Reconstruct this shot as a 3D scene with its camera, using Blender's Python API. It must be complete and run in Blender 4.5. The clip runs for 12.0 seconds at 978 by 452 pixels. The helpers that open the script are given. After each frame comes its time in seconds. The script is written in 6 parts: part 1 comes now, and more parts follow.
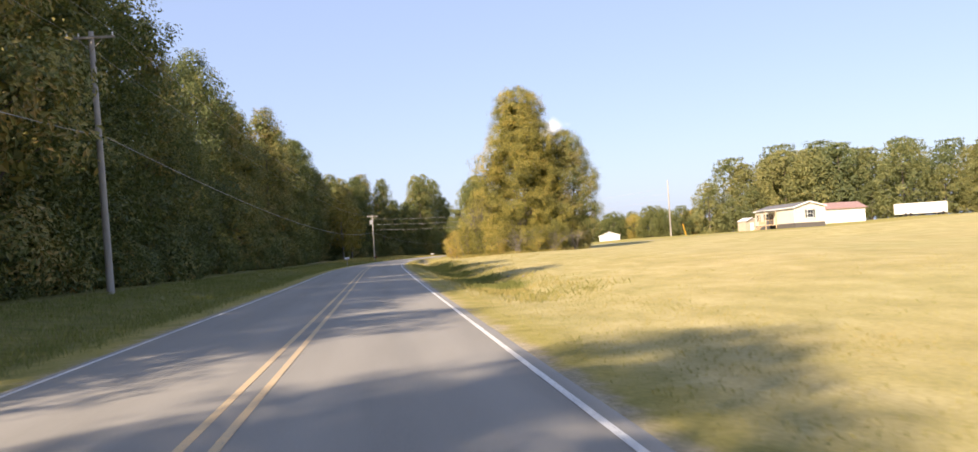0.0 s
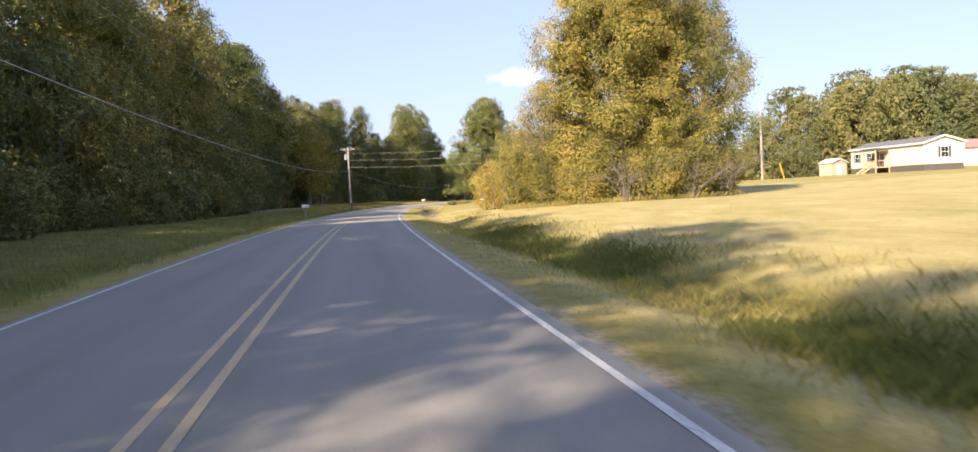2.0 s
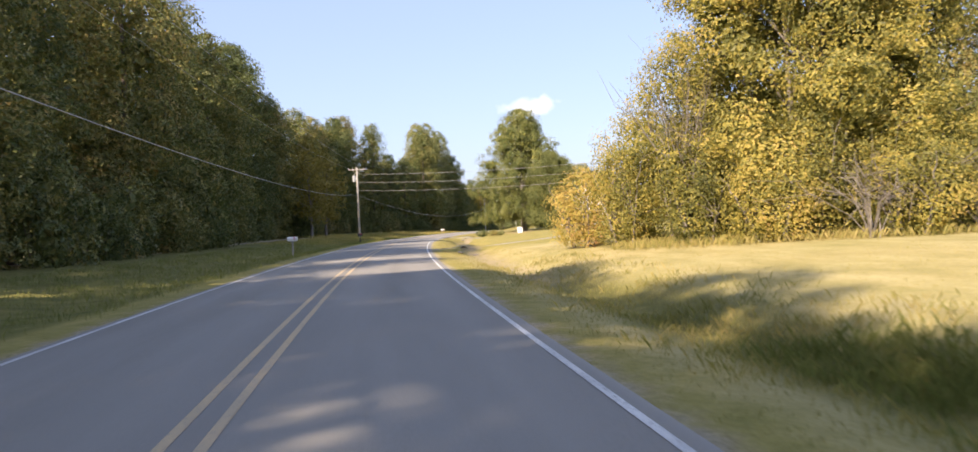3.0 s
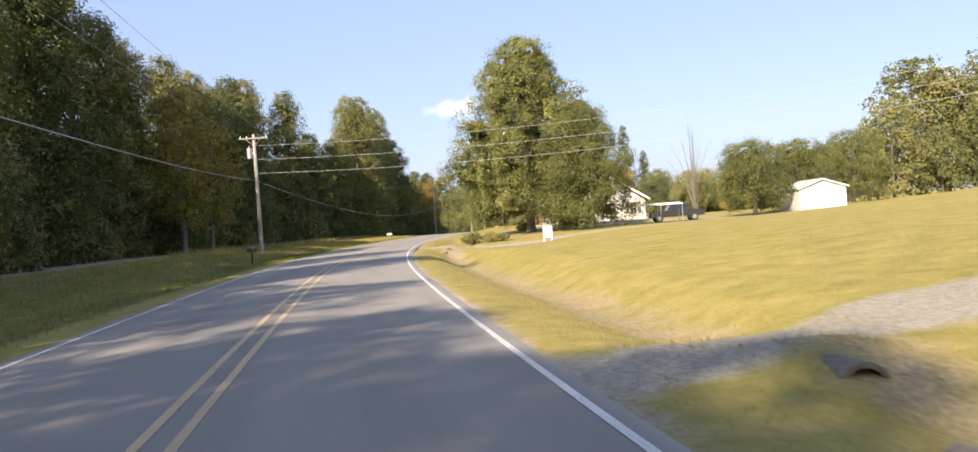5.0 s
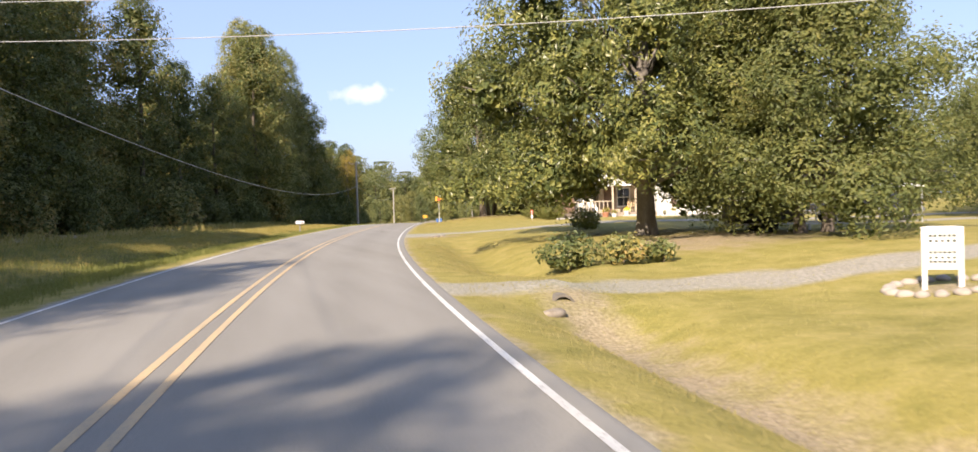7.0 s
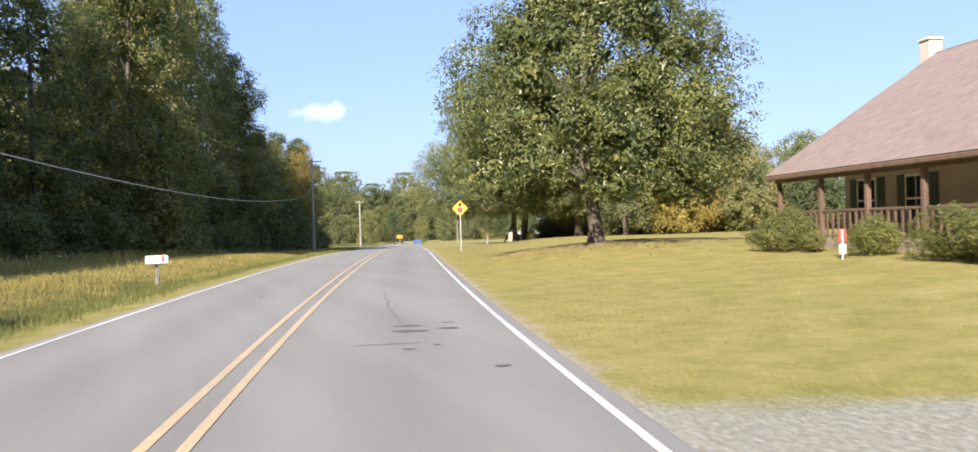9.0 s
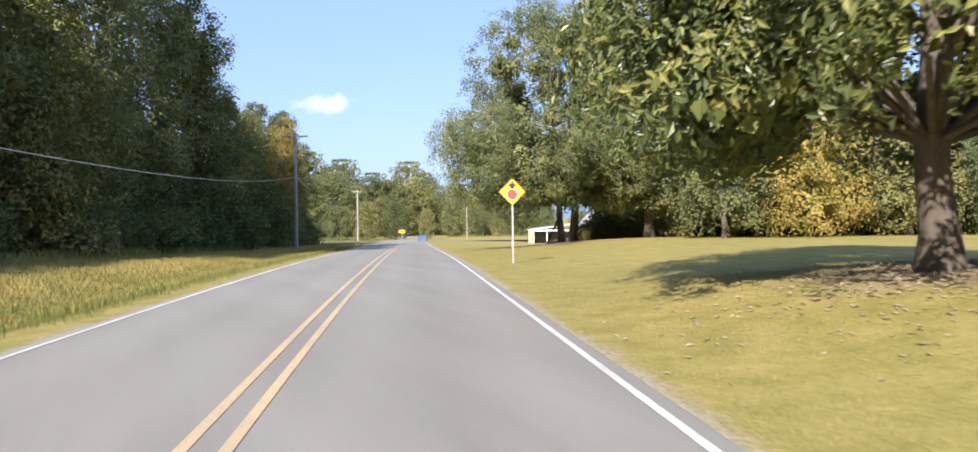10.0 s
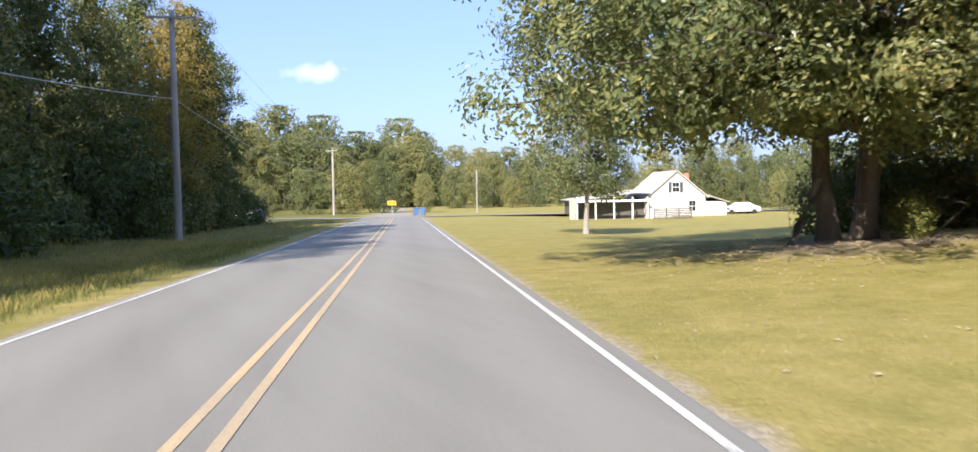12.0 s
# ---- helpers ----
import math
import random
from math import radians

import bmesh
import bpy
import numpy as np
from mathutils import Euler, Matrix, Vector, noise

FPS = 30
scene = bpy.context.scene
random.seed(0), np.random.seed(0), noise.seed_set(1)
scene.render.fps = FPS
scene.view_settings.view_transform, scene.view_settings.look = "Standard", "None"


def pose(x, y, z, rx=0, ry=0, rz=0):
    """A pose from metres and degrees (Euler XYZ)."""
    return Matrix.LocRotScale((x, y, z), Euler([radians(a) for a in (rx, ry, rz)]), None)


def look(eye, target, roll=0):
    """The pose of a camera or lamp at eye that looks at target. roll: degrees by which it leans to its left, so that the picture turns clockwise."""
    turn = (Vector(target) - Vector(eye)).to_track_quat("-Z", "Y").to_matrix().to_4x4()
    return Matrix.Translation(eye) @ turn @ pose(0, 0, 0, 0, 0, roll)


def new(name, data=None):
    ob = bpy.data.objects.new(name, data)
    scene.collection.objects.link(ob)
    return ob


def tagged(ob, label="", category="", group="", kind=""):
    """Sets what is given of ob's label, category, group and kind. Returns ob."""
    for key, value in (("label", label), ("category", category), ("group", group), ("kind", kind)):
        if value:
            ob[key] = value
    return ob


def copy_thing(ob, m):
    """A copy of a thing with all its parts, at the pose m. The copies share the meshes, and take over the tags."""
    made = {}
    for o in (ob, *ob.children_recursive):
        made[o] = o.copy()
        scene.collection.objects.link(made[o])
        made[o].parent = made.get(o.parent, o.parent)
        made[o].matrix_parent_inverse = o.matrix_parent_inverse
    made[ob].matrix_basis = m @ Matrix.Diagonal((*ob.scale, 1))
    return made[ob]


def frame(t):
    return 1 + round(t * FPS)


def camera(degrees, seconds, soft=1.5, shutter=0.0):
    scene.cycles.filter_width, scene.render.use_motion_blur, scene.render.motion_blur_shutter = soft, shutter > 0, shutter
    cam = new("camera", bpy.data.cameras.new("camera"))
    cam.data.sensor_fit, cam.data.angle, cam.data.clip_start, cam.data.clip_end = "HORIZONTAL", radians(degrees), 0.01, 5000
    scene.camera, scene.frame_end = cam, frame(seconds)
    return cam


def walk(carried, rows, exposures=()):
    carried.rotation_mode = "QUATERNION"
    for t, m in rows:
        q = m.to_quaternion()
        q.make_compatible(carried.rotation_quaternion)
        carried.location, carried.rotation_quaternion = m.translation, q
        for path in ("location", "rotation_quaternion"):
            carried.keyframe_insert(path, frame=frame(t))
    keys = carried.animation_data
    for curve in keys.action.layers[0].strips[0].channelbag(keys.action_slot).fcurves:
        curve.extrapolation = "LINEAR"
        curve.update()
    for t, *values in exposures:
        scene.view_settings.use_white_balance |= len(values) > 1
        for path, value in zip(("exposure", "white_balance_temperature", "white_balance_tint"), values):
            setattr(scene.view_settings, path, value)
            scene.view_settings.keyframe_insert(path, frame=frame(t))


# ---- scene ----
cam = camera(62.61, 12.0, shutter=0.1)
ROWS = [
    (0.0, 0.00, -0.00, 1.38, -6.98, 1.58, 3.48),
    (0.5, -0.17, 11.35, 1.40, -5.13, 0.91, -0.35),
    (1.0, -0.31, 22.64, 1.42, -3.63, 0.39, 1.64),
    (1.5, -0.46, 33.91, 1.42, -7.45, -1.78, 4.23),
    (2.0, -0.68, 45.24, 1.47, -8.55, -2.30, 2.78),
    (2.5, -0.82, 56.68, 1.53, -6.78, -1.06, 1.79),
    (3.0, -0.87, 68.09, 1.58, -7.80, -0.17, 2.51),
    (3.5, -0.89, 79.50, 1.64, -8.95, 0.44, 3.86),
    (5.5, 0.65, 124.95, 1.58, -13.97, -0.57, 4.52),
    (6.0, 1.33, 135.63, 1.59, -14.66, -0.72, 5.56),
    (6.5, 2.29, 146.46, 1.60, -17.12, -1.72, 3.90),
    (8.5, 9.39, 189.67, 1.61, -23.52, -0.15, -0.22),
    (9.0, 11.78, 199.80, 1.62, -22.56, -0.11, 1.68),
    (9.5, 14.36, 209.81, 1.63, -22.87, -0.45, 2.29),
    (10.0, 17.08, 219.74, 1.64, -22.55, -0.46, 0.67),
    (10.5, 19.91, 229.38, 1.64, -23.72, -0.83, 1.45),
    (11.0, 22.77, 238.58, 1.59, -24.33, -0.69, 1.95),
    (11.5, 25.56, 247.73, 1.51, -25.06, -2.40, 1.64),
    (12.0, 28.32, 256.67, 1.39, -23.09, -2.67, 0.89),
]
walk(cam, [(t, pose(x, y, z, 90 + pitch, roll, yaw)) for t, x, y, z, yaw, pitch, roll in ROWS],
     [(0.0, 1.15, 7100, 18), (2.5, 1.3, 7000, 19), (3.5, 1.2, 7000, 18), (6.0, 1.15, 6950, 17), (9.0, 1.12, 6000, 15), (12.0, 1.15, 5850, 14)])

# ---- light ----
SUN_AZ, SUN_EL = 223.5, 34.0
world = bpy.data.worlds.new("sky")
scene.world = world
world.use_nodes = True
wn, wl = world.node_tree.nodes, world.node_tree.links
sky = wn.new("ShaderNodeTexSky")
sky.sky_type = 'NISHITA'
sky.sun_disc = False
sky.sun_elevation, sky.sun_rotation = radians(SUN_EL), radians(SUN_AZ)
sky.air_density, sky.dust_density, sky.ozone_density = 1.0, 1.6, 1.0
wn["Background"].inputs["Strength"].default_value = 0.135
haze = wn.new("ShaderNodeMix")
haze.data_type = 'RGBA'
haze.inputs[0].default_value = 0.7
haze.inputs[7].default_value = (1.42, 1.98, 3.3, 1)
wl.new(sky.outputs[0], haze.inputs[6])
# one small fair-weather cloud low over the road
tc = wn.new("ShaderNodeTexCoord")
puff = wn.new("ShaderNodeTexNoise")
puff.inputs["Scale"].default_value, puff.inputs["Detail"].default_value = 38.0, 5.0
flat = wn.new("ShaderNodeMapping")
flat.inputs["Location"].default_value = (-0.192, -0.971, -0.1405)
wl.new(tc.outputs["Generated"], flat.inputs[0])
squash = wn.new("ShaderNodeVectorMath")
squash.operation = 'MULTIPLY'
squash.inputs[1].default_value = (1.0, 1.0, 2.9)
wl.new(flat.outputs[0], squash.inputs[0])
far_off = wn.new("ShaderNodeVectorMath")
far_off.operation = 'LENGTH'
wl.new(squash.outputs[0], far_off.inputs[0])
wl.new(tc.outputs["Generated"], puff.inputs[0])
ragged = wn.new("ShaderNodeMath")
ragged.operation = 'MULTIPLY_ADD'
ragged.inputs[1].default_value = 0.085
wl.new(puff.outputs[0], ragged.inputs[0])
wl.new(far_off.outputs["Value"], ragged.inputs[2])
body = wn.new("ShaderNodeMapRange")
body.inputs[1].default_value, body.inputs[2].default_value = 0.078, 0.042
body.inputs[3].default_value, body.inputs[4].default_value = 0.0, 0.85
wl.new(ragged.outputs[0], body.inputs[0])
cloud = wn.new("ShaderNodeMix")
cloud.data_type = 'RGBA'
cloud.inputs[7].default_value = (4.6, 4.7, 4.9, 1)
wl.new(body.outputs[0], cloud.inputs[0])
wl.new(haze.outputs[2], cloud.inputs[6])
wl.new(cloud.outputs[2], wn["Background"].inputs[0])
sun = new("sun", bpy.data.lights.new("sun", 'SUN'))
sun.data.energy, sun.data.angle, sun.data.color = 5.0, radians(0.6), (1.0, 0.88, 0.70)
az, el = radians(SUN_AZ), radians(SUN_EL)
TO_SUN = Vector((math.sin(az) * math.cos(el), math.cos(az) * math.cos(el), math.sin(el)))
sun.matrix_world = look(TO_SUN * 200, (0, 0, 0))


# ---- materials ----
def material(name):
    m = bpy.data.materials.new(name)
    m.use_nodes = True
    return m, m.node_tree.nodes, m.node_tree.links, m.node_tree.nodes["Principled BSDF"]


def ramp(n, stops):
    r = n.new("ShaderNodeValToRGB")
    e = r.color_ramp.elements
    while len(e) < len(stops):
        e.new(0.5)
    for k, (p, c) in zip(e, stops):
        k.position, k.color = p, (*c, 1)
    return r


def noise_node(n, l, scale, detail=6.0, rough=0.6, coords="Object", stretch=None):
    tc = n.new("ShaderNodeTexCoord")
    t = n.new("ShaderNodeTexNoise")
    t.inputs["Scale"].default_value, t.inputs["Detail"].default_value, t.inputs["Roughness"].default_value = scale, detail, rough
    out = tc.outputs[coords]
    if stretch:
        mp = n.new("ShaderNodeMapping")
        mp.inputs["Scale"].default_value = stretch
        l.new(out, mp.inputs[0])
        out = mp.outputs[0]
    l.new(out, t.inputs[0])
    return t


def mixed(n, l, a, b, f, mode='MIX'):
    x = n.new("ShaderNodeMix")
    x.data_type, x.blend_type = 'RGBA', mode
    for sock, v in ((x.inputs[6], a), (x.inputs[7], b), (x.inputs[0], f)):
        if isinstance(v, (int, float)):
            sock.default_value = v
        elif isinstance(v, tuple):
            sock.default_value = (*v, 1)
        else:
            l.new(v, sock)
    return x.outputs[2]


def bump(n, l, height, strength, distance, b):
    x = n.new("ShaderNodeBump")
    x.inputs["Strength"].default_value, x.inputs["Distance"].default_value = strength, distance
    l.new(height, x.inputs["Height"])
    l.new(x.outputs[0], b.inputs["Normal"])


def surface(name, c1, c2, scale=6.0, rough=0.7, metal=0.0, grain=60.0, relief=0.15, stretch=None):
    """A paint, wood, stone or metal with two scales of variation and a fine relief."""
    m, n, l, b = material(name)
    big = noise_node(n, l, scale, stretch=stretch)
    fine = noise_node(n, l, grain, 3.0, stretch=stretch)
    r = ramp(n, [(0.3, c1), (0.7, c2)])
    l.new(big.outputs[0], r.inputs[0])
    dark = tuple(v * 0.8 for v in c1)
    f = ramp(n, [(0.42, (0, 0, 0)), (0.72, (0.45, 0.45, 0.45))])
    l.new(fine.outputs[0], f.inputs[0])
    l.new(mixed(n, l, r.outputs[0], dark, f.outputs[0]), b.inputs["Base Color"])
    b.inputs["Roughness"].default_value, b.inputs["Metallic"].default_value = rough, metal
    if relief:
        bump(n, l, fine.outputs[0], relief, 0.01, b)
    return m


def foliage(name, colours, gloss=0.45, through_light=0.35, per_tree=0.25):
    """Leaves: each its own shade, a little gloss, some light coming through."""
    m, n, l, b = material(name)
    geo = n.new("ShaderNodeNewGeometry")
    info = n.new("ShaderNodeObjectInfo")
    k = len(colours)
    r = ramp(n, [(i / (k - 1), c) for i, c in enumerate(colours)])
    # boughs of one shade a few metres across, sprays within them, and single leaves
    patch = noise_node(n, l, 0.3, 2.0, coords="Object")
    spray = noise_node(n, l, 1.5, 1.0, coords="Object")
    both = n.new("ShaderNodeMath")
    both.operation = 'MULTIPLY_ADD'
    l.new(spray.outputs[0], both.inputs[0])
    both.inputs[1].default_value = 0.6
    l.new(patch.outputs[0], both.inputs[2])
    add = n.new("ShaderNodeMath")
    add.operation = 'MULTIPLY_ADD'
    l.new(geo.outputs["Random Per Island"], add.inputs[0])
    add.inputs[1].default_value = 0.5
    l.new(both.outputs[0], add.inputs[2])
    sub = n.new("ShaderNodeMath")
    sub.operation = 'MULTIPLY_ADD'
    l.new(info.outputs["Random"], sub.inputs[0])
    sub.inputs[1].default_value = per_tree * 2
    sub.inputs[2].default_value = -0.62 - per_tree
    tot = n.new("ShaderNodeMath")
    tot.operation = 'ADD'
    l.new(add.outputs[0], tot.inputs[0])
    l.new(sub.outputs[0], tot.inputs[1])
    l.new(tot.outputs[0], r.inputs[0])
    l.new(r.outputs[0], b.inputs["Base Color"])
    b.inputs["Roughness"].default_value = gloss
    b.inputs["Specular IOR Level"].default_value = 0.3
    tr = n.new("ShaderNodeBsdfTranslucent")
    l.new(mixed(n, l, r.outputs[0], (0.35, 0.40, 0.05), 0.35), tr.inputs[0])
    mx = n.new("ShaderNodeMixShader")
    mx.inputs[0].default_value = through_light
    l.new(b.outputs[0], mx.inputs[1])
    l.new(tr.outputs[0], mx.inputs[2])
    l.new(mx.outputs[0], n["Material Output"].inputs[0])
    return m


def ground_material():
    """Mown field, lawn, weeds and bare soil by what grows where, with tufts and mowing streaks."""
    m, n, l, b = material("grass_ground")
    att = n.new("ShaderNodeAttribute")
    att.attribute_name = "cover"
    sep = n.new("ShaderNodeSeparateColor")
    l.new(att.outputs["Color"], sep.inputs[0])
    big = noise_node(n, l, 0.12, 5.0)
    mid = noise_node(n, l, 1.3, 6.0, 0.65)
    fine = noise_node(n, l, 14.0, 5.0, 0.7)
    streak = noise_node(n, l, 1.0, 5.0, 0.6, stretch=(1.1, 0.4, 1.0))
    lawn = ramp(n, [(0.3, (0.232, 0.207, 0.062)), (0.5, (0.305, 0.26, 0.085)), (0.72, (0.385, 0.315, 0.125))])
    l.new(mid.outputs[0], lawn.inputs[0])
    dry = ramp(n, [(0.28, (0.30, 0.262, 0.11)), (0.5, (0.39, 0.33, 0.155)), (0.7, (0.47, 0.395, 0.21))])
    l.new(streak.outputs[0], dry.inputs[0])
    weed = ramp(n, [(0.3, (0.10, 0.105, 0.03)), (0.55, (0.19, 0.175, 0.055)), (0.8, (0.30, 0.24, 0.09))])
    l.new(mid.outputs[0], weed.inputs[0])
    soil = ramp(n, [(0.3, (0.25, 0.195, 0.13)), (0.7, (0.42, 0.345, 0.25))])
    l.new(fine.outputs[0], soil.inputs[0])
    # red: dry field; green: weeds; blue: bare soil
    def edge(channel, spread):
        a = n.new("ShaderNodeMath")
        a.operation = 'MULTIPLY_ADD'
        l.new(mid.outputs[0], a.inputs[0])
        a.inputs[1].default_value = spread
        l.new(channel, a.inputs[2])
        s = n.new("ShaderNodeMapRange")
        s.inputs[1].default_value, s.inputs[2].default_value = 0.5 + spread * 0.5 - 0.22, 0.5 + spread * 0.5 + 0.22
        l.new(a.outputs[0], s.inputs[0])
        return s.outputs[0]
    c = mixed(n, l, lawn.outputs[0], dry.outputs[0], edge(sep.outputs[0], 0.7))
    c = mixed(n, l, c, weed.outputs[0], edge(sep.outputs[1], 0.5))
    c = mixed(n, l, c, soil.outputs[0], edge(sep.outputs[2], 1.0))
    stone = ramp(n, [(0.35, (0.27, 0.25, 0.215)), (0.65, (0.40, 0.375, 0.335))])
    l.new(fine.outputs[0], stone.inputs[0])
    gat = n.new("ShaderNodeAttribute")
    gat.attribute_name = "gravel"
    c = mixed(n, l, c, stone.outputs[0], edge(gat.outputs["Fac"], 0.7))
    g = ramp(n, [(0.25, (0.62, 0.64, 0.58)), (0.6, (1.0, 1.0, 1.0)), (0.85, (1.2, 1.16, 1.05))])
    l.new(fine.outputs[0], g.inputs[0])
    c = mixed(n, l, c, g.outputs[0], 0.8, 'MULTIPLY')
    g2 = ramp(n, [(0.3, (0.9, 0.94, 0.84)), (0.7, (1.06, 1.03, 1.0))])
    l.new(big.outputs[0], g2.inputs[0])
    c = mixed(n, l, c, g2.outputs[0], 1.0, 'MULTIPLY')
    l.new(c, b.inputs["Base Color"])
    b.inputs["Roughness"].default_value = 0.9
    b.inputs["Specular IOR Level"].default_value = 0.15
    bump(n, l, fine.outputs[0], 0.7, 0.06, b)
    return m


def asphalt_material():
    m, n, l, b = material("worn_asphalt")
    agg = noise_node(n, l, 90.0, 4.0, 0.75)
    mid = noise_node(n, l, 0.9, 6.0, 0.6, stretch=(1.0, 0.1, 1.0))
    att = n.new("ShaderNodeAttribute")
    att.attribute_name = "wear"
    r = ramp(n, [(0.3, (0.205, 0.195, 0.172)), (0.7, (0.265, 0.253, 0.225))])
    l.new(mid.outputs[0], r.inputs[0])
    g = ramp(n, [(0.3, (0.55, 0.55, 0.57)), (0.62, (1.05, 1.05, 1.04)), (0.8, (1.6, 1.57, 1.5))])
    l.new(agg.outputs[0], g.inputs[0])
    c = mixed(n, l, r.outputs[0], g.outputs[0], 0.75, 'MULTIPLY')
    c = mixed(n, l, c, (0.285, 0.272, 0.243), att.outputs["Fac"])
    l.new(c, b.inputs["Base Color"])
    b.inputs["Roughness"].default_value = 0.82
    b.inputs["Specular IOR Level"].default_value = 0.35
    bump(n, l, agg.outputs[0], 0.35, 0.01, b)
    return m


def line_paint(name, c, worn):
    m, n, l, b = material(name)
    a = noise_node(n, l, 26.0, 6.0, 0.75)
    r = ramp(n, [(0.36, worn), (0.47, c), (0.8, tuple(v * 1.08 for v in c))])
    l.new(a.outputs[0], r.inputs[0])
    wide = noise_node(n, l, 1.1, 4.0, 0.6, stretch=(1.0, 0.4, 1.0))
    thin = ramp(n, [(0.38, (0.4, 0.4, 0.4)), (0.6, (0.0, 0.0, 0.0))])
    l.new(wide.outputs[0], thin.inputs[0])
    l.new(mixed(n, l, r.outputs[0], worn, thin.outputs[0]), b.inputs["Base Color"])
    b.inputs["Roughness"].default_value = 0.7
    return m


M_GROUND = ground_material()
M_ASPHALT = asphalt_material()
M_WHITE_LINE = line_paint("white_road_paint", (0.62, 0.62, 0.59), (0.22, 0.215, 0.205))
M_YELLOW_LINE = line_paint("yellow_road_paint", (0.50, 0.365, 0.20), (0.27, 0.24, 0.19))
M_BARK = surface("bark", (0.075, 0.058, 0.043), (0.15, 0.125, 0.10), 5.0, 0.9, 0, 30.0, 0.6, (1, 1, 0.25))
M_GREYBARK = surface("grey_bark", (0.12, 0.105, 0.09), (0.25, 0.225, 0.195), 5.0, 0.9, 0, 30.0, 0.5, (1, 1, 0.25))
M_PALEBARK = surface("pale_bark", (0.24, 0.215, 0.185), (0.42, 0.385, 0.34), 5.0, 0.9, 0, 30.0, 0.4, (1, 1, 0.25))
M_WOODS = foliage("woods_leaves", [(0.05, 0.068, 0.027), (0.082, 0.108, 0.038), (0.135, 0.15, 0.05), (0.26, 0.225, 0.07), (0.33, 0.22, 0.075)], 0.5, 0.2, 0.22)
M_AUTUMN = foliage("autumn_leaves", [(0.09, 0.10, 0.036), (0.21, 0.20, 0.057), (0.42, 0.35, 0.085), (0.53, 0.385, 0.12), (0.45, 0.25, 0.11)], 0.5, 0.42)
M_MAGNOLIA = foliage("magnolia_leaves", [(0.045, 0.065, 0.028), (0.09, 0.115, 0.042), (0.19, 0.20, 0.06), (0.35, 0.32, 0.10)], 0.34, 0.22, 0.1)
M_GREEN = foliage("green_leaves", [(0.06, 0.078, 0.028), (0.105, 0.125, 0.042), (0.175, 0.18, 0.057), (0.26, 0.23, 0.08)], 0.55, 0.3, 0.1)
M_OAK = foliage("oak_leaves", [(0.07, 0.095, 0.045), (0.13, 0.155, 0.062), (0.26, 0.25, 0.095), (0.42, 0.33, 0.15)], 0.34, 0.26, 0.12)
M_FAR = foliage("far_leaves", [(0.088, 0.115, 0.056), (0.145, 0.168, 0.07), (0.24, 0.235, 0.088), (0.36, 0.305, 0.115)], 0.6, 0.3, 0.3)
M_GOLD = foliage("yellow_leaves", [(0.172, 0.149, 0.039), (0.310, 0.230, 0.058), (0.414, 0.287, 0.078)], 0.5, 0.4, 0.2)
M_CEDAR = foliage("cedar_needles", [(0.03, 0.05, 0.02), (0.06, 0.085, 0.03), (0.10, 0.115, 0.04)], 0.6, 0.15, 0.2)
M_SHRUB = foliage("shrub_leaves", [(0.09, 0.10, 0.03), (0.16, 0.165, 0.042), (0.26, 0.245, 0.06)], 0.5, 0.28, 0.15)
M_WEED = foliage("weed_blades", [(0.168, 0.168, 0.044), (0.273, 0.242, 0.075), (0.399, 0.315, 0.125), (0.483, 0.378, 0.200)], 0.6, 0.35, 0.0)
M_LAWNBLADE = foliage("lawn_blades", [(0.215, 0.195, 0.075), (0.32, 0.27, 0.11), (0.43, 0.34, 0.17)], 0.7, 0.4, 0.0)
M_VERGE = foliage("verge_blades", [(0.22, 0.20, 0.06), (0.34, 0.285, 0.09), (0.45, 0.355, 0.135), (0.50, 0.38, 0.19)], 0.6, 0.4, 0.0)
M_GREENWEED = foliage("green_blades", [(0.095, 0.12, 0.034), (0.18, 0.19, 0.055), (0.32, 0.28, 0.10)], 0.6, 0.35, 0.0)


# ---- mesh helpers ----
def thing(name, label, category, group="", kind="", at=(0, 0, 0), turn=0.0):
    ob = new(name)
    ob.empty_display_size = 0.2
    ob.matrix_world = pose(*at, 0, 0, turn)
    return tagged(ob, label, category, group, kind)


def grid_mesh(name, verts, faces, mat, parent=None, smooth=False):
    me = bpy.data.meshes.new(name)
    verts, faces = np.asarray(verts, np.float32), np.asarray(faces, np.int32)
    k = faces.shape[1]
    me.vertices.add(len(verts))
    me.vertices.foreach_set("co", verts.ravel())
    me.loops.add(faces.size)
    me.loops.foreach_set("vertex_index", faces.ravel())
    me.polygons.add(len(faces))
    me.polygons.foreach_set("loop_start", np.arange(0, faces.size, k, dtype=np.int32))
    me.polygons.foreach_set("use_smooth", np.full(len(faces), smooth))
    me.update(calc_edges=True)
    me.materials.append(mat)
    ob = new(name, me)
    ob.parent = parent
    return ob


def part(name, bm, mat, parent, label="", smooth=False):
    me = bpy.data.meshes.new(name)
    bmesh.ops.recalc_face_normals(bm, faces=bm.faces)
    bm.to_mesh(me)
    bm.free()
    if smooth:
        me.polygons.foreach_set("use_smooth", np.full(len(me.polygons), True))
    me.materials.append(mat)
    ob = new(name, me)
    ob.parent = parent
    return tagged(ob, label)


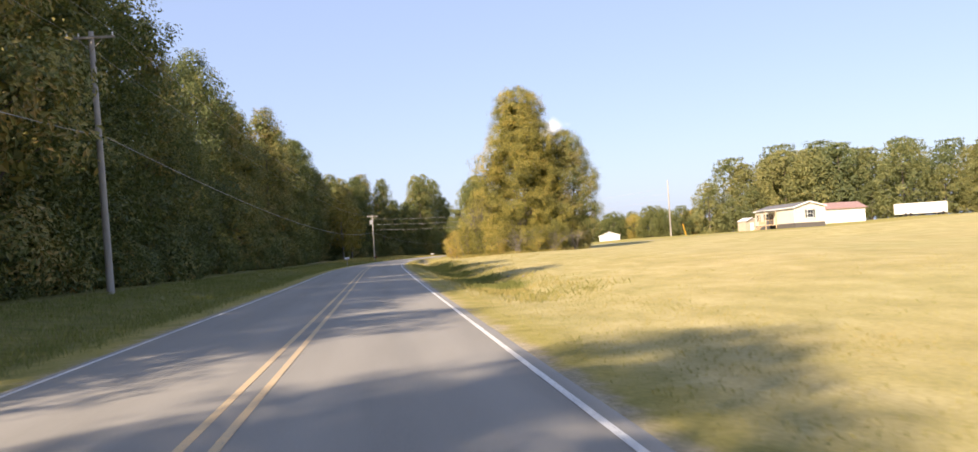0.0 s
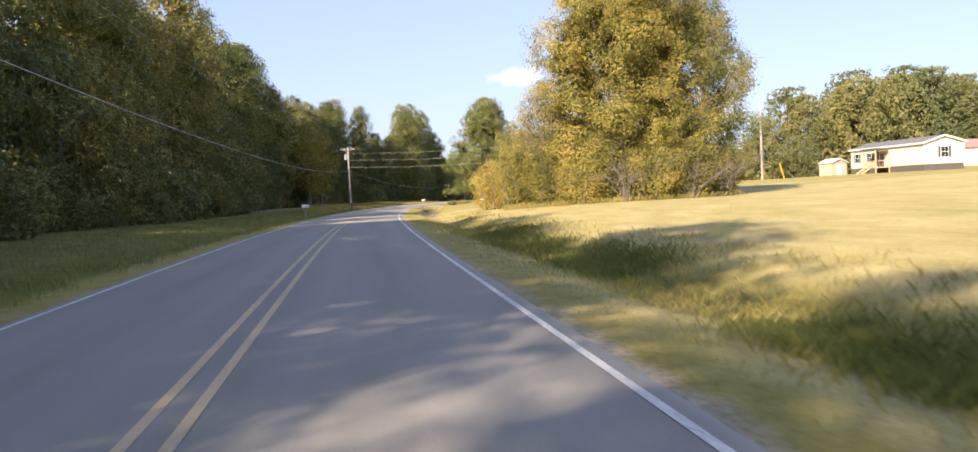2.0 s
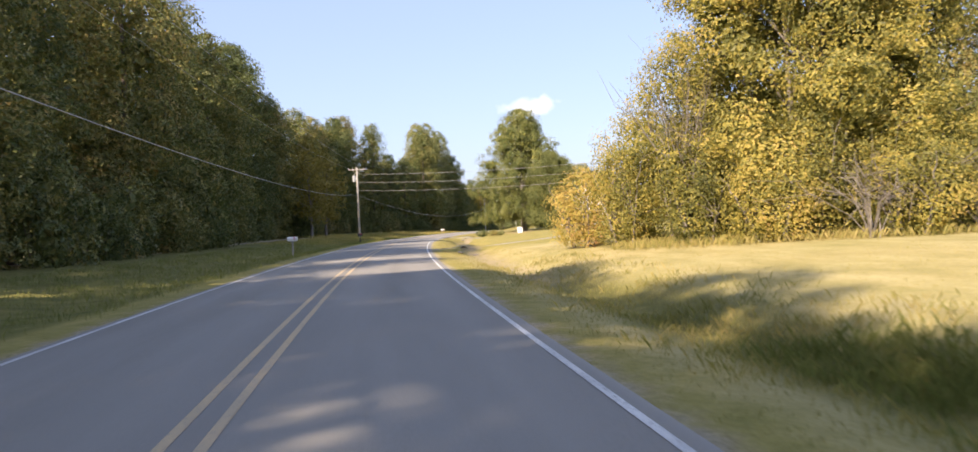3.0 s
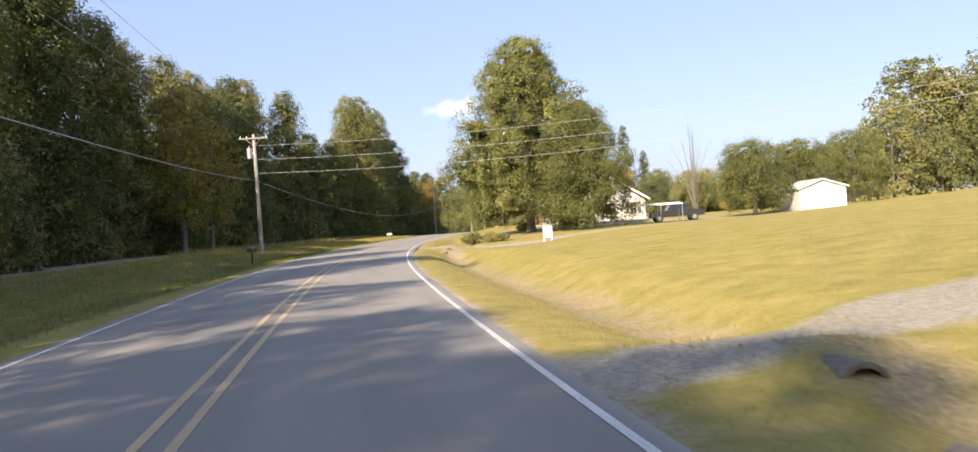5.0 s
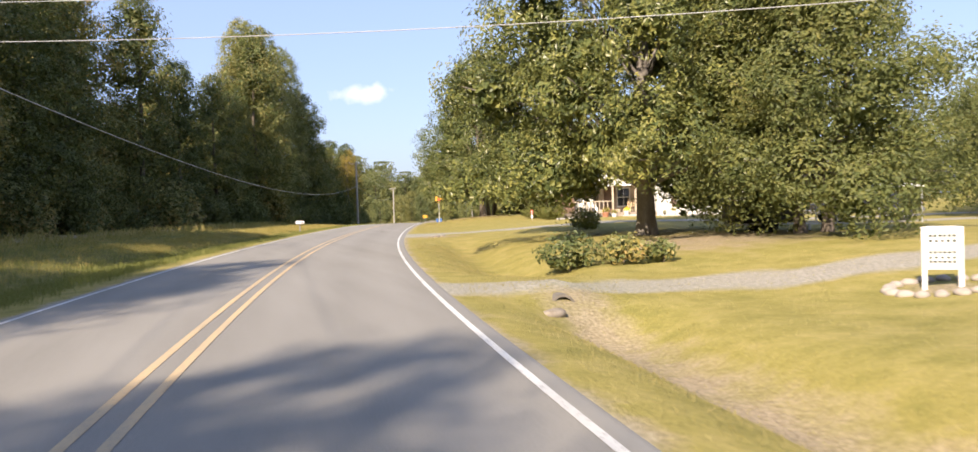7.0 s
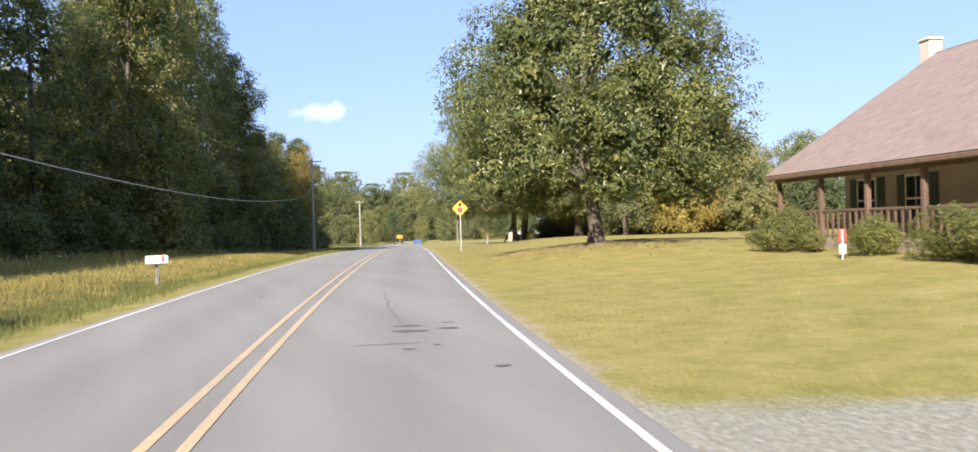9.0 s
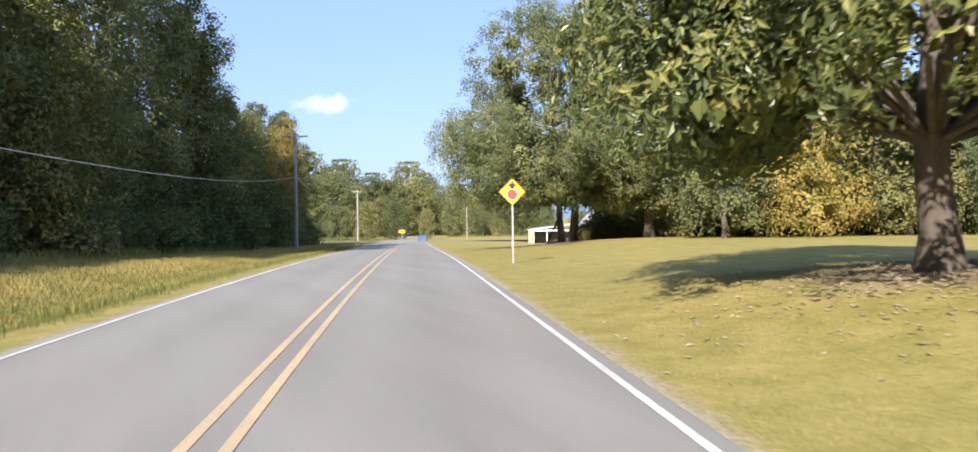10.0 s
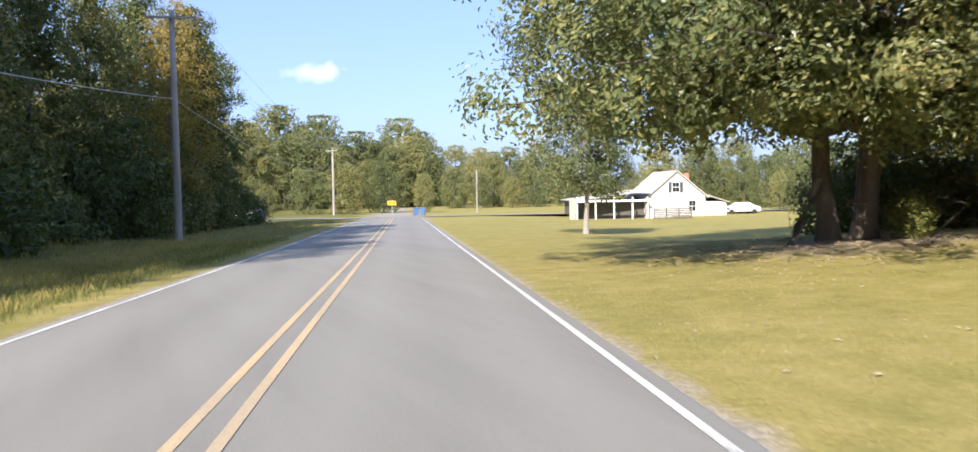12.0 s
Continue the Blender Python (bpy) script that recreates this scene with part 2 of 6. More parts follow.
def box(x0, x1, y0, y1, z0, z1, bevel=0.0, bm=None):
    bm = bm or bmesh.new()
    m = Matrix.Translation(((x0 + x1) / 2, (y0 + y1) / 2, (z0 + z1) / 2)) @ Matrix.Diagonal((x1 - x0, y1 - y0, z1 - z0, 1))
    made = bmesh.ops.create_cube(bm, size=1.0, matrix=m)
    if bevel:
        es = list({e for v in made["verts"] for e in v.link_edges})
        bmesh.ops.bevel(bm, geom=es, offset=bevel, segments=2, affect='EDGES', profile=0.5)
    return bm


def rod(a, b, r0, r1=None, sides=8, bm=None):
    bm = bm or bmesh.new()
    a, b = Vector(a), Vector(b)
    d = b - a
    m = Matrix.Translation((a + b) / 2) @ d.to_track_quat("Z", "Y").to_matrix().to_4x4()
    bmesh.ops.create_cone(bm, cap_ends=True, segments=sides, radius1=r0, radius2=r0 if r1 is None else r1, depth=d.length, matrix=m)
    return bm


def tube(points, radii, sides=8):
    """Vertices and quads of a tapering tube through the points."""
    points = np.asarray(points, float)
    k = len(points)
    d = np.gradient(points, axis=0)
    d /= np.linalg.norm(d, axis=1)[:, None] + 1e-9
    ref = np.where(np.abs(d[:, 2:3]) > 0.9, np.array([[1.0, 0, 0]]), np.array([[0, 0, 1.0]]))
    u = np.cross(d, ref)
    u /= np.linalg.norm(u, axis=1)[:, None]
    w = np.cross(d, u)
    a = np.arange(sides) * 2 * np.pi / sides
    ring = points[:, None] + np.asarray(radii)[:, None, None] * (np.cos(a)[None, :, None] * u[:, None] + np.sin(a)[None, :, None] * w[:, None])
    v = ring.reshape(-1, 3)
    i = np.arange(k - 1)[:, None] * sides
    j = np.arange(sides)[None]
    q = np.stack([i + j, i + (j + 1) % sides, i + sides + (j + 1) % sides, i + sides + j], -1).reshape(-1, 4)
    return v, q


def joined(pieces):
    vs, qs, n = [], [], 0
    for v, q in pieces:
        vs.append(v)
        qs.append(q + n)
        n += len(v)
    return np.concatenate(vs), np.concatenate(qs)


def leaf_quads(rng, p, out, size, slim=0.5, up=0.3, droop=0.0):
    """Folded pointed leaves at p that face roughly outwards and towards the open south-west."""
    n = len(p)
    nor = out + rng.normal(0, 0.36, (n, 3)) + (-0.22, -0.22, up)
    nor /= np.linalg.norm(nor, axis=1)[:, None] + 1e-9
    ax = rng.normal(0, 1, (n, 3)) + out * 0.5 - (0, 0, droop)
    ax -= (ax * nor).sum(1)[:, None] * nor
    ax /= np.linalg.norm(ax, axis=1)[:, None] + 1e-9
    side = np.cross(nor, ax)
    s = size * rng.uniform(0.65, 1.35, (n, 1))
    v = np.stack([p - ax * s * 0.5, p + side * s * slim * 0.5 + nor * s * 0.10, p + ax * s * 0.5 - nor * s * 0.08, p - side * s * slim * 0.5 + nor * s * 0.10], 1)
    return v.reshape(-1, 3), np.arange(4 * n).reshape(n, 4)


def crown_points(rng, lobes, per_area, shell=(0.72, 1.05), low=-0.55, clear=0.55, tuft=0, loose=0.16, hollow=0.08):
    """Points and outward directions spread over the lobes (x, y, z, r)."""
    ps, os_ = [], []
    lob = np.asarray(lobes)
    for x, y, z, r in lob:
        n = max(8, int(per_area * r * r) // max(1, tuft))
        d = rng.normal(0, 1, (n, 3))
        d /= np.linalg.norm(d, axis=1)[:, None]
        d = d[d[:, 2] > low - rng.uniform(0, 0.5, len(d))]
        # uneven lobes
        k = 1 + 0.22 * np.sin(d[:, 0] * 5 + x) * np.sin(d[:, 1] * 5 + y) + 0.15 * np.sin(d[:, 2] * 7 + z)
        rr = r * k * rng.uniform(*shell, len(d))
        ps.append(d * rr[:, None] * (1, 1, 0.85) + (x, y, z))
        os_.append(d)
    p, o = np.concatenate(ps), np.concatenate(os_)
    if tuft:
        # leaves in rosettes at the twig ends
        p, o = np.repeat(p, tuft, 0), np.repeat(o, tuft, 0)
        j = rng.normal(0, 1, p.shape).clip(-1.5, 1.5)
        p = p + j * loose
        o = o + j / (np.linalg.norm(j, axis=1)[:, None] + 1e-9) * 0.4
    # drop most of what lies deep inside other lobes
    keep = np.ones(len(p), bool)
    for x, y, z, r in lob:
        keep &= ((p - (x, y, z)) ** 2).sum(1) > (clear * r) ** 2
    # hollows between the sprays
    a, b, c = p.T
    w = np.sin(a * 1.9 + np.sin(b * 1.3)) * np.sin(b * 2.1 + np.sin(c * 1.7)) * np.sin(c * 1.8 + np.sin(a * 1.1))
    keep &= w > -hollow - rng.uniform(0, 0.2, len(p))
    return p[keep], o[keep]


def envelope_lobes(rng, height, bottom, radius, profile, count, size, ruffle=0.25):
    """Lobes set inside an outline: profile(u) is the share of the radius at height share u."""
    lobes = []
    for i in range(count):
        u = (i + rng.uniform(0, 1)) / count
        z = bottom + (height - bottom) * u
        rad = radius * profile(u)
        a = i * 2.39996 + rng.uniform(-0.5, 0.5)
        r = max(0.45, min(size * rng.uniform(0.7, 1.3), rad * 0.9))
        k = max(0.0, rad - r * 0.75) * rng.uniform(1 - ruffle, 1.12)
        lobes.append((k * math.cos(a), k * math.sin(a), min(z, height - r * 0.8), r))
    lobes.append((0, 0, height - size * 0.7, size * 0.75))
    return lobes


def limbs(rng, lobes, trunk_r, trunk_top, first, share=0.5, stems=1, lean=0.3):
    """Trunk or trunks with limbs reaching out to the lobes."""
    pieces = []
    tops = []
    for k in range(stems):
        a = k * 2.4
        bx, by = (0.5 * math.cos(a), 0.5 * math.sin(a)) if stems > 1 else (0, 0)
        z = np.concatenate([(-0.3, 0.12, 0.6), np.linspace(1.6, trunk_top, 6)])
        w = np.cumsum(rng.normal(0, lean * 0.3, (9, 2)) * (z[:, None] > 1), 0)
        pts = np.column_stack([bx * (1 + z / trunk_top * 2) + w[:, 0], by * (1 + z / trunk_top * 2) + w[:, 1], z])
        rad = trunk_r / math.sqrt(stems) * (1 - 0.8 * z.clip(0) / trunk_top)
        rad[0] *= 1.5
        rad[1] *= 1.3
        rad[2] *= 1.08
        pieces.append(tube(pts, rad, 10))
        tops.append(pts)
    for x, y, z, r in lobes:
        if rng.uniform() > share:
            continue
        pts = tops[rng.integers(stems)]
        zz = max(first, z - rng.uniform(1.0, 3.5) - math.hypot(x, y) * 0.4)
        zz = min(zz, trunk_top * 0.96)
        b = np.array([np.interp(zz, pts[:, 2], pts[:, i]) for i in range(3)])
        e = np.array([x, y, z])
        mid = (b + e) / 2 + (0, 0, 0.12 * np.linalg.norm(e - b)) + rng.normal(0, 0.15, 3)
        r0 = trunk_r * 0.28 * (1 - 0.6 * zz / (trunk_top + 1))
        pieces.append(tube([b, (b + mid) / 2 + rng.normal(0, 0.06, 3), mid, e], [r0, r0 * 0.8, r0 * 0.6, r0 * 0.2], 5))
    return joined(pieces)


def tree(name, label, mat, bark, seed, height, bottom, radius, profile, count, lobe, leaf, density, at=(0, 0, 0), turn=0.0, trunk_r=0.3, stems=1,
         group="", slim=0.5, droop=0.0, share=0.5, low=-0.55, extra=(), core=0.07, tuft=0, loose=0.16, hollow=0.16, ruffle=0.25, heart=0.62):
    rng = np.random.default_rng(seed)
    root = thing(name, label, "tree", group, at=at, turn=turn)
    lobes = envelope_lobes(rng, height, bottom, radius, profile, count, lobe, ruffle) + list(extra)
    v, q = limbs(rng, lobes, trunk_r, height * 0.86, bottom * 0.6 + 0.8, share, stems)
    grid_mesh("trunk", v, q, bark, root, True)
    p, o = crown_points(rng, lobes, density, low=low, tuft=tuft, loose=loose, hollow=hollow)
    # a dim inner mass that closes the view through the crown
    inside = [(x * heart, y * heart, bottom + (z - bottom) * 0.93, r) for x, y, z, r in lobes[::2]]
    inner, io = crown_points(rng, inside, density * core, (0.35, 0.8), low, 0.25, hollow=9)
    v, q = joined([leaf_quads(rng, p, o, leaf, slim, 0.3, droop), leaf_quads(rng, inner, io, leaf * 1.9, 0.7, 0.0)])
    v[:, 2] = v[:, 2].clip(0.02)
    grid_mesh("crown", v, q, mat, root)
    return root


# ---- road line and ground ----
KNOT_S = (-120, 60, 85, 106, 140, 172, 200, 222, 245, 600)
KNOT_DEG = (-0.63, -0.64, 0.48, 2.01, 4.52, 9.73, 14.21, 16.37, 17.1, 16.69)
S = np.arange(-120.0, 360.0, 1.0)
HEAD = np.radians(np.interp(S, KNOT_S, KNOT_DEG))
CX, CY = np.cumsum(np.sin(HEAD)), np.cumsum(np.cos(HEAD))
CX, CY = CX - CX[120] - 1.545, CY - CY[120]
ZS = (-120, 0, 34, 45, 57, 80, 125, 150, 201, 222, 232, 241, 250, 260, 294, 341, 361, 372, 420, 700)
ZZ = (-0.14, -0.13, -0.09, -0.04, 0.03, 0.11, 0.07, 0.09, 0.11, 0.13, 0.13, 0.08, 0.01, -0.11, -0.78, -1.6, -1.95, -2.15, -2.6, -2.6)


def road_z(s):
    w = np.array([-9.0, -4.5, 0, 4.5, 9.0])
    return np.mean([np.interp(s + k, ZS, ZZ) for k in w], 0)


def on_road(s, side, up=0.0):
    """The place at s metres along the road and side metres right of its middle line."""
    s = np.asarray(s, float)
    h = np.interp(s, S, HEAD)
    over = np.maximum(s - S[-1], 0)
    x = np.interp(s, S, CX) + over * np.sin(h) + side * np.cos(h)
    y = np.interp(s, S, CY) + over * np.cos(h) - side * np.sin(h)
    return np.stack(np.broadcast_arrays(x, y, road_z(s) + up), -1)


def road_coords(x, y):
    """Along and right-of-middle coordinates of places."""
    x, y = np.asarray(x, float).ravel(), np.asarray(y, float).ravel()
    s, d = np.empty_like(x), np.empty_like(x)
    cs = slice(None, None, 3)
    sx, sy, ss, sh = CX[cs], CY[cs], S[cs], HEAD[cs]
    for i in range(0, len(x), 20000):
        a = slice(i, i + 20000)
        j = ((x[a, None] - sx) ** 2 + (y[a, None] - sy) ** 2).argmin(1)
        dx, dy = x[a] - sx[j], y[a] - sy[j]
        h = sh[j]
        al = dx * np.sin(h) + dy * np.cos(h)
        s[a] = ss[j] + al
        d[a] = dx * np.cos(h) - dy * np.sin(h)
    return s, d


def step(v, a, b):
    t = ((v - a) / (b - a)).clip(0, 1)
    return t * t * (3 - 2 * t)


# ground heights away from the road: x, y, height
KNOLLS = np.array([(55, 153, 1.6), (84, 158, 1.75), (80, 176, 1.75), (128, 180, 2.95), (103, 174, 2.4), (17, 99, 0.6), (20, 184, 0.35), (52, 188, 0.2), (39, 193, 0.1), (29, 210, 0.65),
                   (37, 215, 0.6), (28.6, 228.8, 0.55), (58, 222, 0.5), (44.5, 270.5, 0.25), (50, 264, 0.4), (60, 254, 0.5), (48.5, 294.5, -1.6), (54, 302, -1.8), (41, 284, -0.9), (62, 285, -0.9), (66, 316, -2.1), (80, 338, -2.5), (25, 60, 0.5), (60, 80, 1.6), (100, 100, 2.4),
                   (25, 20, 0.5), (60, 20, 1.6), (110, 40, 2.6), (-25, 0, 0.3), (-25, 60, 0.3), (-20, 120, 0.4), (-15, 186, 0.6), (-5, 246, 0.4), (12, 296, -0.5),
                   (30, 356, -1.9), (90, 420, -2.4), (20, 420, -2.4), (160, 300, 0.5), (180, 180, 3.2), (70, 372, -2.4), (55, 330, -1.6)])


# local swells and hollows: x, y, rise, radius
SWELLS = ((16.9, 169.0, -0.35, 6.0), (10.2, 171.3, -0.1, 3.0), (28.6, 228.8, 0.5, 6.0), (10.5, 172.9, 0.25, 0.8), (4.7, 120.6, 0.25, 0.8))


def ground_z(x, y, s=None, d=None):
    shape = np.shape(x)
    x, y = np.asarray(x, float).ravel(), np.asarray(y, float).ravel()
    if s is None:
        s, d = road_coords(x, y)
    far = np.zeros_like(x)
    for i in range(0, len(x), 40000):
        a = slice(i, i + 40000)
        w = 1 / (((x[a, None] - KNOLLS[:, 0]) ** 2 + (y[a, None] - KNOLLS[:, 1]) ** 2) + 60) ** 1.6
        far[a] = (w * KNOLLS[:, 2]).sum(1) / w.sum(1)
    near = road_z(s) - 0.04
    k = step(np.abs(d), 4.5, 17)
    z = near * (1 - k) + far * k
    z = np.where(s > 357, np.interp(s, ZS, ZZ) * (1 - step(np.abs(d), 30, 120)) + far * step(np.abs(d), 30, 120) - 0.04, z)
    # ditch along the mown field, shallow on the other side
    ditch = np.exp(-((d - 6.3) / 1.2) ** 2) * np.interp(s, (15, 35, 100, 130, 165, 192, 199), (0, 0.32, 0.4, 0.5, 0.8, 0.55, 0))
    drive = np.exp(-((s - 121.6) / 2.0) ** 6) + np.exp(-((s - 175.2) / 3.1) ** 6)
    z -= ditch * (1 - drive.clip(0, 1))
    z -= np.exp(-((d + 6.6) / 1.5) ** 2) * np.interp(s, (120, 190, 260, 290), (0.12, 0.3, 0.3, 0.1))
    z -= 0.34 * np.exp(-((s - 171) / 13) ** 2) * np.exp(-((d - 10) / 4.5) ** 2)
    for sx, sy, up, r in SWELLS:
        z += up * np.exp(-((x - sx) ** 2 + (y - sy) ** 2) / r ** 2) * (step(np.abs(d), 3.9, 7.5) if r > 5 else 1.0)
    z -= 0.16 * (1 - step(np.abs(d), 2.95, 3.35)) * (s < 357)
    z += 0.014 * np.sin(x * 0.9 + np.sin(y * 0.7)) * np.sin(y * 0.8) * step(np.abs(d), 4.5, 8)
    return z.reshape(shape)


def gz(x, y):
    return float(ground_z(np.array([x]), np.array([y]))[0])


def spread(a, b, fine, far, grow=1.18):
    mid = np.arange(a, b + 1e-6, fine)
    out, w = [], fine
    p = b
    while p < far:
        w *= grow
        p += w
        out.append(p)
    lo, w, p = [], fine, a
    while p > -far:
        w *= grow
        p -= w
        lo.append(p)
    return np.array(lo[::-1] + list(mid) + out)


gx, gy = spread(-16, 64, 0.5, 3000), spread(-12, 300, 0.8, 3000)
GX, GY = np.meshgrid(gx, gy)
gs, gd = road_coords(GX, GY)
GZ = ground_z(GX, GY, gs, gd)
nx, ny = len(gx), len(gy)
i, j = np.meshgrid(np.arange(nx - 1), np.arange(ny - 1))
b0 = (j * nx + i).ravel()
ground = grid_mesh("ground", np.column_stack([GX.ravel(), GY.ravel(), GZ.ravel()]), np.column_stack([b0, b0 + 1, b0 + nx + 1, b0 + nx]), M_GROUND, smooth=True)
tagged(ground, "mown yellow-green grass field, lawn and weedy road verge", "ground", kind="structure")
dry = step(gd, 3, 6) * (1 - step(gs, 108, 124)) * 0.95
weedy = step(-gd, 4.2, 5.2) * 0.9 + 0.75 * np.exp(-((gd - 6.5) / 1.6) ** 2) * step(gs, 28, 36) * (1 - step(gs, 88, 98))
bare = 0.7 * (1 - step(np.abs(gd), 3.5, 4.1)) + (0.6 + 0.15 * step(gs, 158, 168)) * np.exp(-((gd - 6.2) / 1.05) ** 2) * step(gs, 84, 94) * (1 - step(gs, 174, 178)) * step(gs, 60, 100)
bare += 0.75 * step(-gd, 14, 18) * (1 - step(-gd, 40, 50)) * (gs < 345)
for bx, by, br in ((44.6, 271.5, 3.6), (28.6, 228.8, 2.6), (20, 181, 4.5), (16.9, 169, 0.9), (17, 99, 5.0), (15.7, 199.0, 1.7)):
    bare = np.maximum(bare, 0.8 * np.exp(-((GX.ravel() - bx) ** 2 + (GY.ravel() - by) ** 2) / br ** 2))


def track(points, width):
    """How much of the ground is gravel along a lane through the points."""
    best = np.full(GX.size, 99.0)
    x, y = GX.ravel(), GY.ravel()
    for (ax, ay), (bx, by) in zip(points, points[1:]):
        t = (((x - ax) * (bx - ax) + (y - ay) * (by - ay)) / ((bx - ax) ** 2 + (by - ay) ** 2)).clip(0, 1)
        best = np.minimum(best, np.hypot(x - ax - t * (bx - ax), y - ay - t * (by - ay)))
    return best


gravel = np.zeros(GX.size)
for lane, w in ((((2, 121), (6, 122.2), (16, 124), (60, 120)), 1.0), (((8, 173), (13, 173.4), (21, 171.6), (34, 172.0), (60, 176)), 1.0),
                (((12, 204.6), (15.5, 203.8), (20, 202.0), (25, 200.9), (32, 200.0), (50, 196)), 1.2), (((33, 190.5), (42, 189.5), (52, 184.5)), 1.6)):
    gravel = np.maximum(gravel, 1 - step(track(lane, w), w - 0.35, w + 0.35))
mouth = np.exp(-(((gs - 204.6) / 3.0) ** 6)) * (1 - step(gd, 5.0, 6.6)) * (gd > 0)
gravel = np.maximum(gravel, mouth)
gravel = np.maximum(gravel, 0.62 * (1 - step(np.abs(gd), 3.45, 4.0)))
ga = ground.data.attributes.new("gravel", 'FLOAT', 'POINT')
ga.data.foreach_set("value", gravel.astype(np.float32))
col = ground.data.color_attributes.new("cover", 'FLOAT_COLOR', 'POINT')
col.data.foreach_set("color", np.column_stack([dry, weedy.clip(0, 1), bare.clip(0, 1), np.ones(len(dry))]).astype(np.float32).ravel())

road = thing("road", "worn grey asphalt two-lane country road", "road", kind="structure")


def strip(name, s0, s1, offsets, ups, mat, parent, every=2.0, smooth=True):
    ss = np.arange(s0, s1 + 0.01, every)
    v = np.stack([on_road(ss, o, u) for o, u in zip(offsets, ups)], 1).reshape(-1, 3)
    k = len(offsets)
    a, b = np.meshgrid(np.arange(k - 1), np.arange(len(ss) - 1))
    q = (b * k + a).ravel()
    return grid_mesh(name, v, np.column_stack([q, q + 1, q + k + 1, q + k]), mat, parent, smooth), ss


offs = np.array([-3.6, -3.48, -3.3, -2.6, -1.7, -0.8, 0, 0.8, 1.7, 2.6, 3.3, 3.48, 3.6])
ups = 0.035 - 0.012 * np.abs(offs)
ups[[0, -1]] = -0.06
pave, ss = strip("pavement", -110, 358, offs, ups, M_ASPHALT, road)
wear = np.tile(0.35 * (np.exp(-((np.abs(offs) - 0.85) / 0.45) ** 2) + np.exp(-((np.abs(offs) - 2.55) / 0.45) ** 2)) + 0.55 * (np.abs(offs) > 3.4), len(ss))
wa = pave.data.attributes.new("wear", 'FLOAT', 'POINT')
wa.data.foreach_set("value", wear.astype(np.float32))
for o, w, m, nm, lab in ((-3.3, 0.042, M_WHITE_LINE, "edge_line", "worn white edge line"), (3.3, 0.042, M_WHITE_LINE, "edge_line", "worn white edge line"),
                         (-0.15, 0.048, M_YELLOW_LINE, "centre_line", "worn yellow centre line"), (0.15, 0.048, M_YELLOW_LINE, "centre_line", "worn yellow centre line")):
    u = 0.041 - 0.012 * abs(o)
    ob, _ = strip(nm, -110, 350, [o - w, o + w], [u, u], m, road)
    tagged(ob, lab)


# ---- trees ----
def full(u):
    return min(1.0, 1.5 * (1 - u) ** 0.5) * (0.72 + 0.28 * min(1.0, u / 0.25))


def rounded(u):
    return (1 - u ** 3.2) ** 0.6 * (0.7 + 0.3 * min(1.0, u / 0.2)) + 0.04


def dome(u):
    return math.sqrt(max(0.02, 1 - (2 * u - 0.75) ** 2 / 1.6)) if u > 0.375 else 0.8 + 0.2 * u / 0.375


def cone(u):
    return 0.12 + 0.88 * (1 - u) ** 0.85


def scaled(x, y, turn, k, kz=None, up=-0.1):
    return pose(x, y, gz(x, y) + up, 0, 0, turn) @ Matrix.Diagonal((k, k, kz or k, 1))


WOODS = "trees of the roadside woods"
LABEL_W = "tall leafy woodland tree in dense dark green roadside woods"
rng = random.Random(4)
kinds = [tree("woodland_tree", LABEL_W, M_WOODS, M_BARK, 10 + k, 23.0, 1.2, 4.7 + 0.3 * (k % 2), rounded, 52, 1.5, 0.28, 300, trunk_r=0.32, group=WOODS, share=0.25, tuft=14, loose=0.34, core=0.12, ruffle=0.45, hollow=0.3)
         for k in range(5)]
backs = [tree("woodland_tree", "tall tree deep in the dark woods", M_WOODS, M_BARK, 30 + k, 24.0, 2.0, 4.6, rounded, 34, 2.1, 0.6, 48, trunk_r=0.3, group=WOODS, share=0.1)
         for k in range(2)]
used = set()


def place(proto, x, y, k, kz=None):
    m = scaled(x, y, rng.uniform(0, 360), k, kz)
    if proto in used:
        return copy_thing(proto, m)
    used.add(proto)
    proto.matrix_world = m
    return proto


def woods_side(s):
    """How far left of the middle line the woods' first row stands, and its height."""
    return (np.interp(s, (-60, 100, 140, 160, 173, 205, 234, 250, 265, 290, 345), (-18.5, -18.5, -19.5, -22.5, -27, -27.5, -26.5, -20.5, -18.5, -16.5, -15)),
            np.interp(s, (-60, -12, 2, 26, 40, 52, 60, 66, 72, 86, 95, 103, 118, 122, 133, 145, 152, 159, 176, 183, 190, 200, 209, 222, 231, 238, 247, 254, 259, 268, 284, 290, 298, 306, 322, 334, 345),
                      (23.5, 23.5, 23.5, 26.5, 27.5, 29.5, 29, 25, 21, 21.5, 24.5, 23.5, 24, 22.5, 24.5, 25, 22.5, 22, 25.5, 27, 24.5, 20.5, 21.2, 24.2, 25.2, 23.6, 19, 17.2, 23, 26, 26, 20, 17.5, 14.8, 16, 16.4, 15.5)))


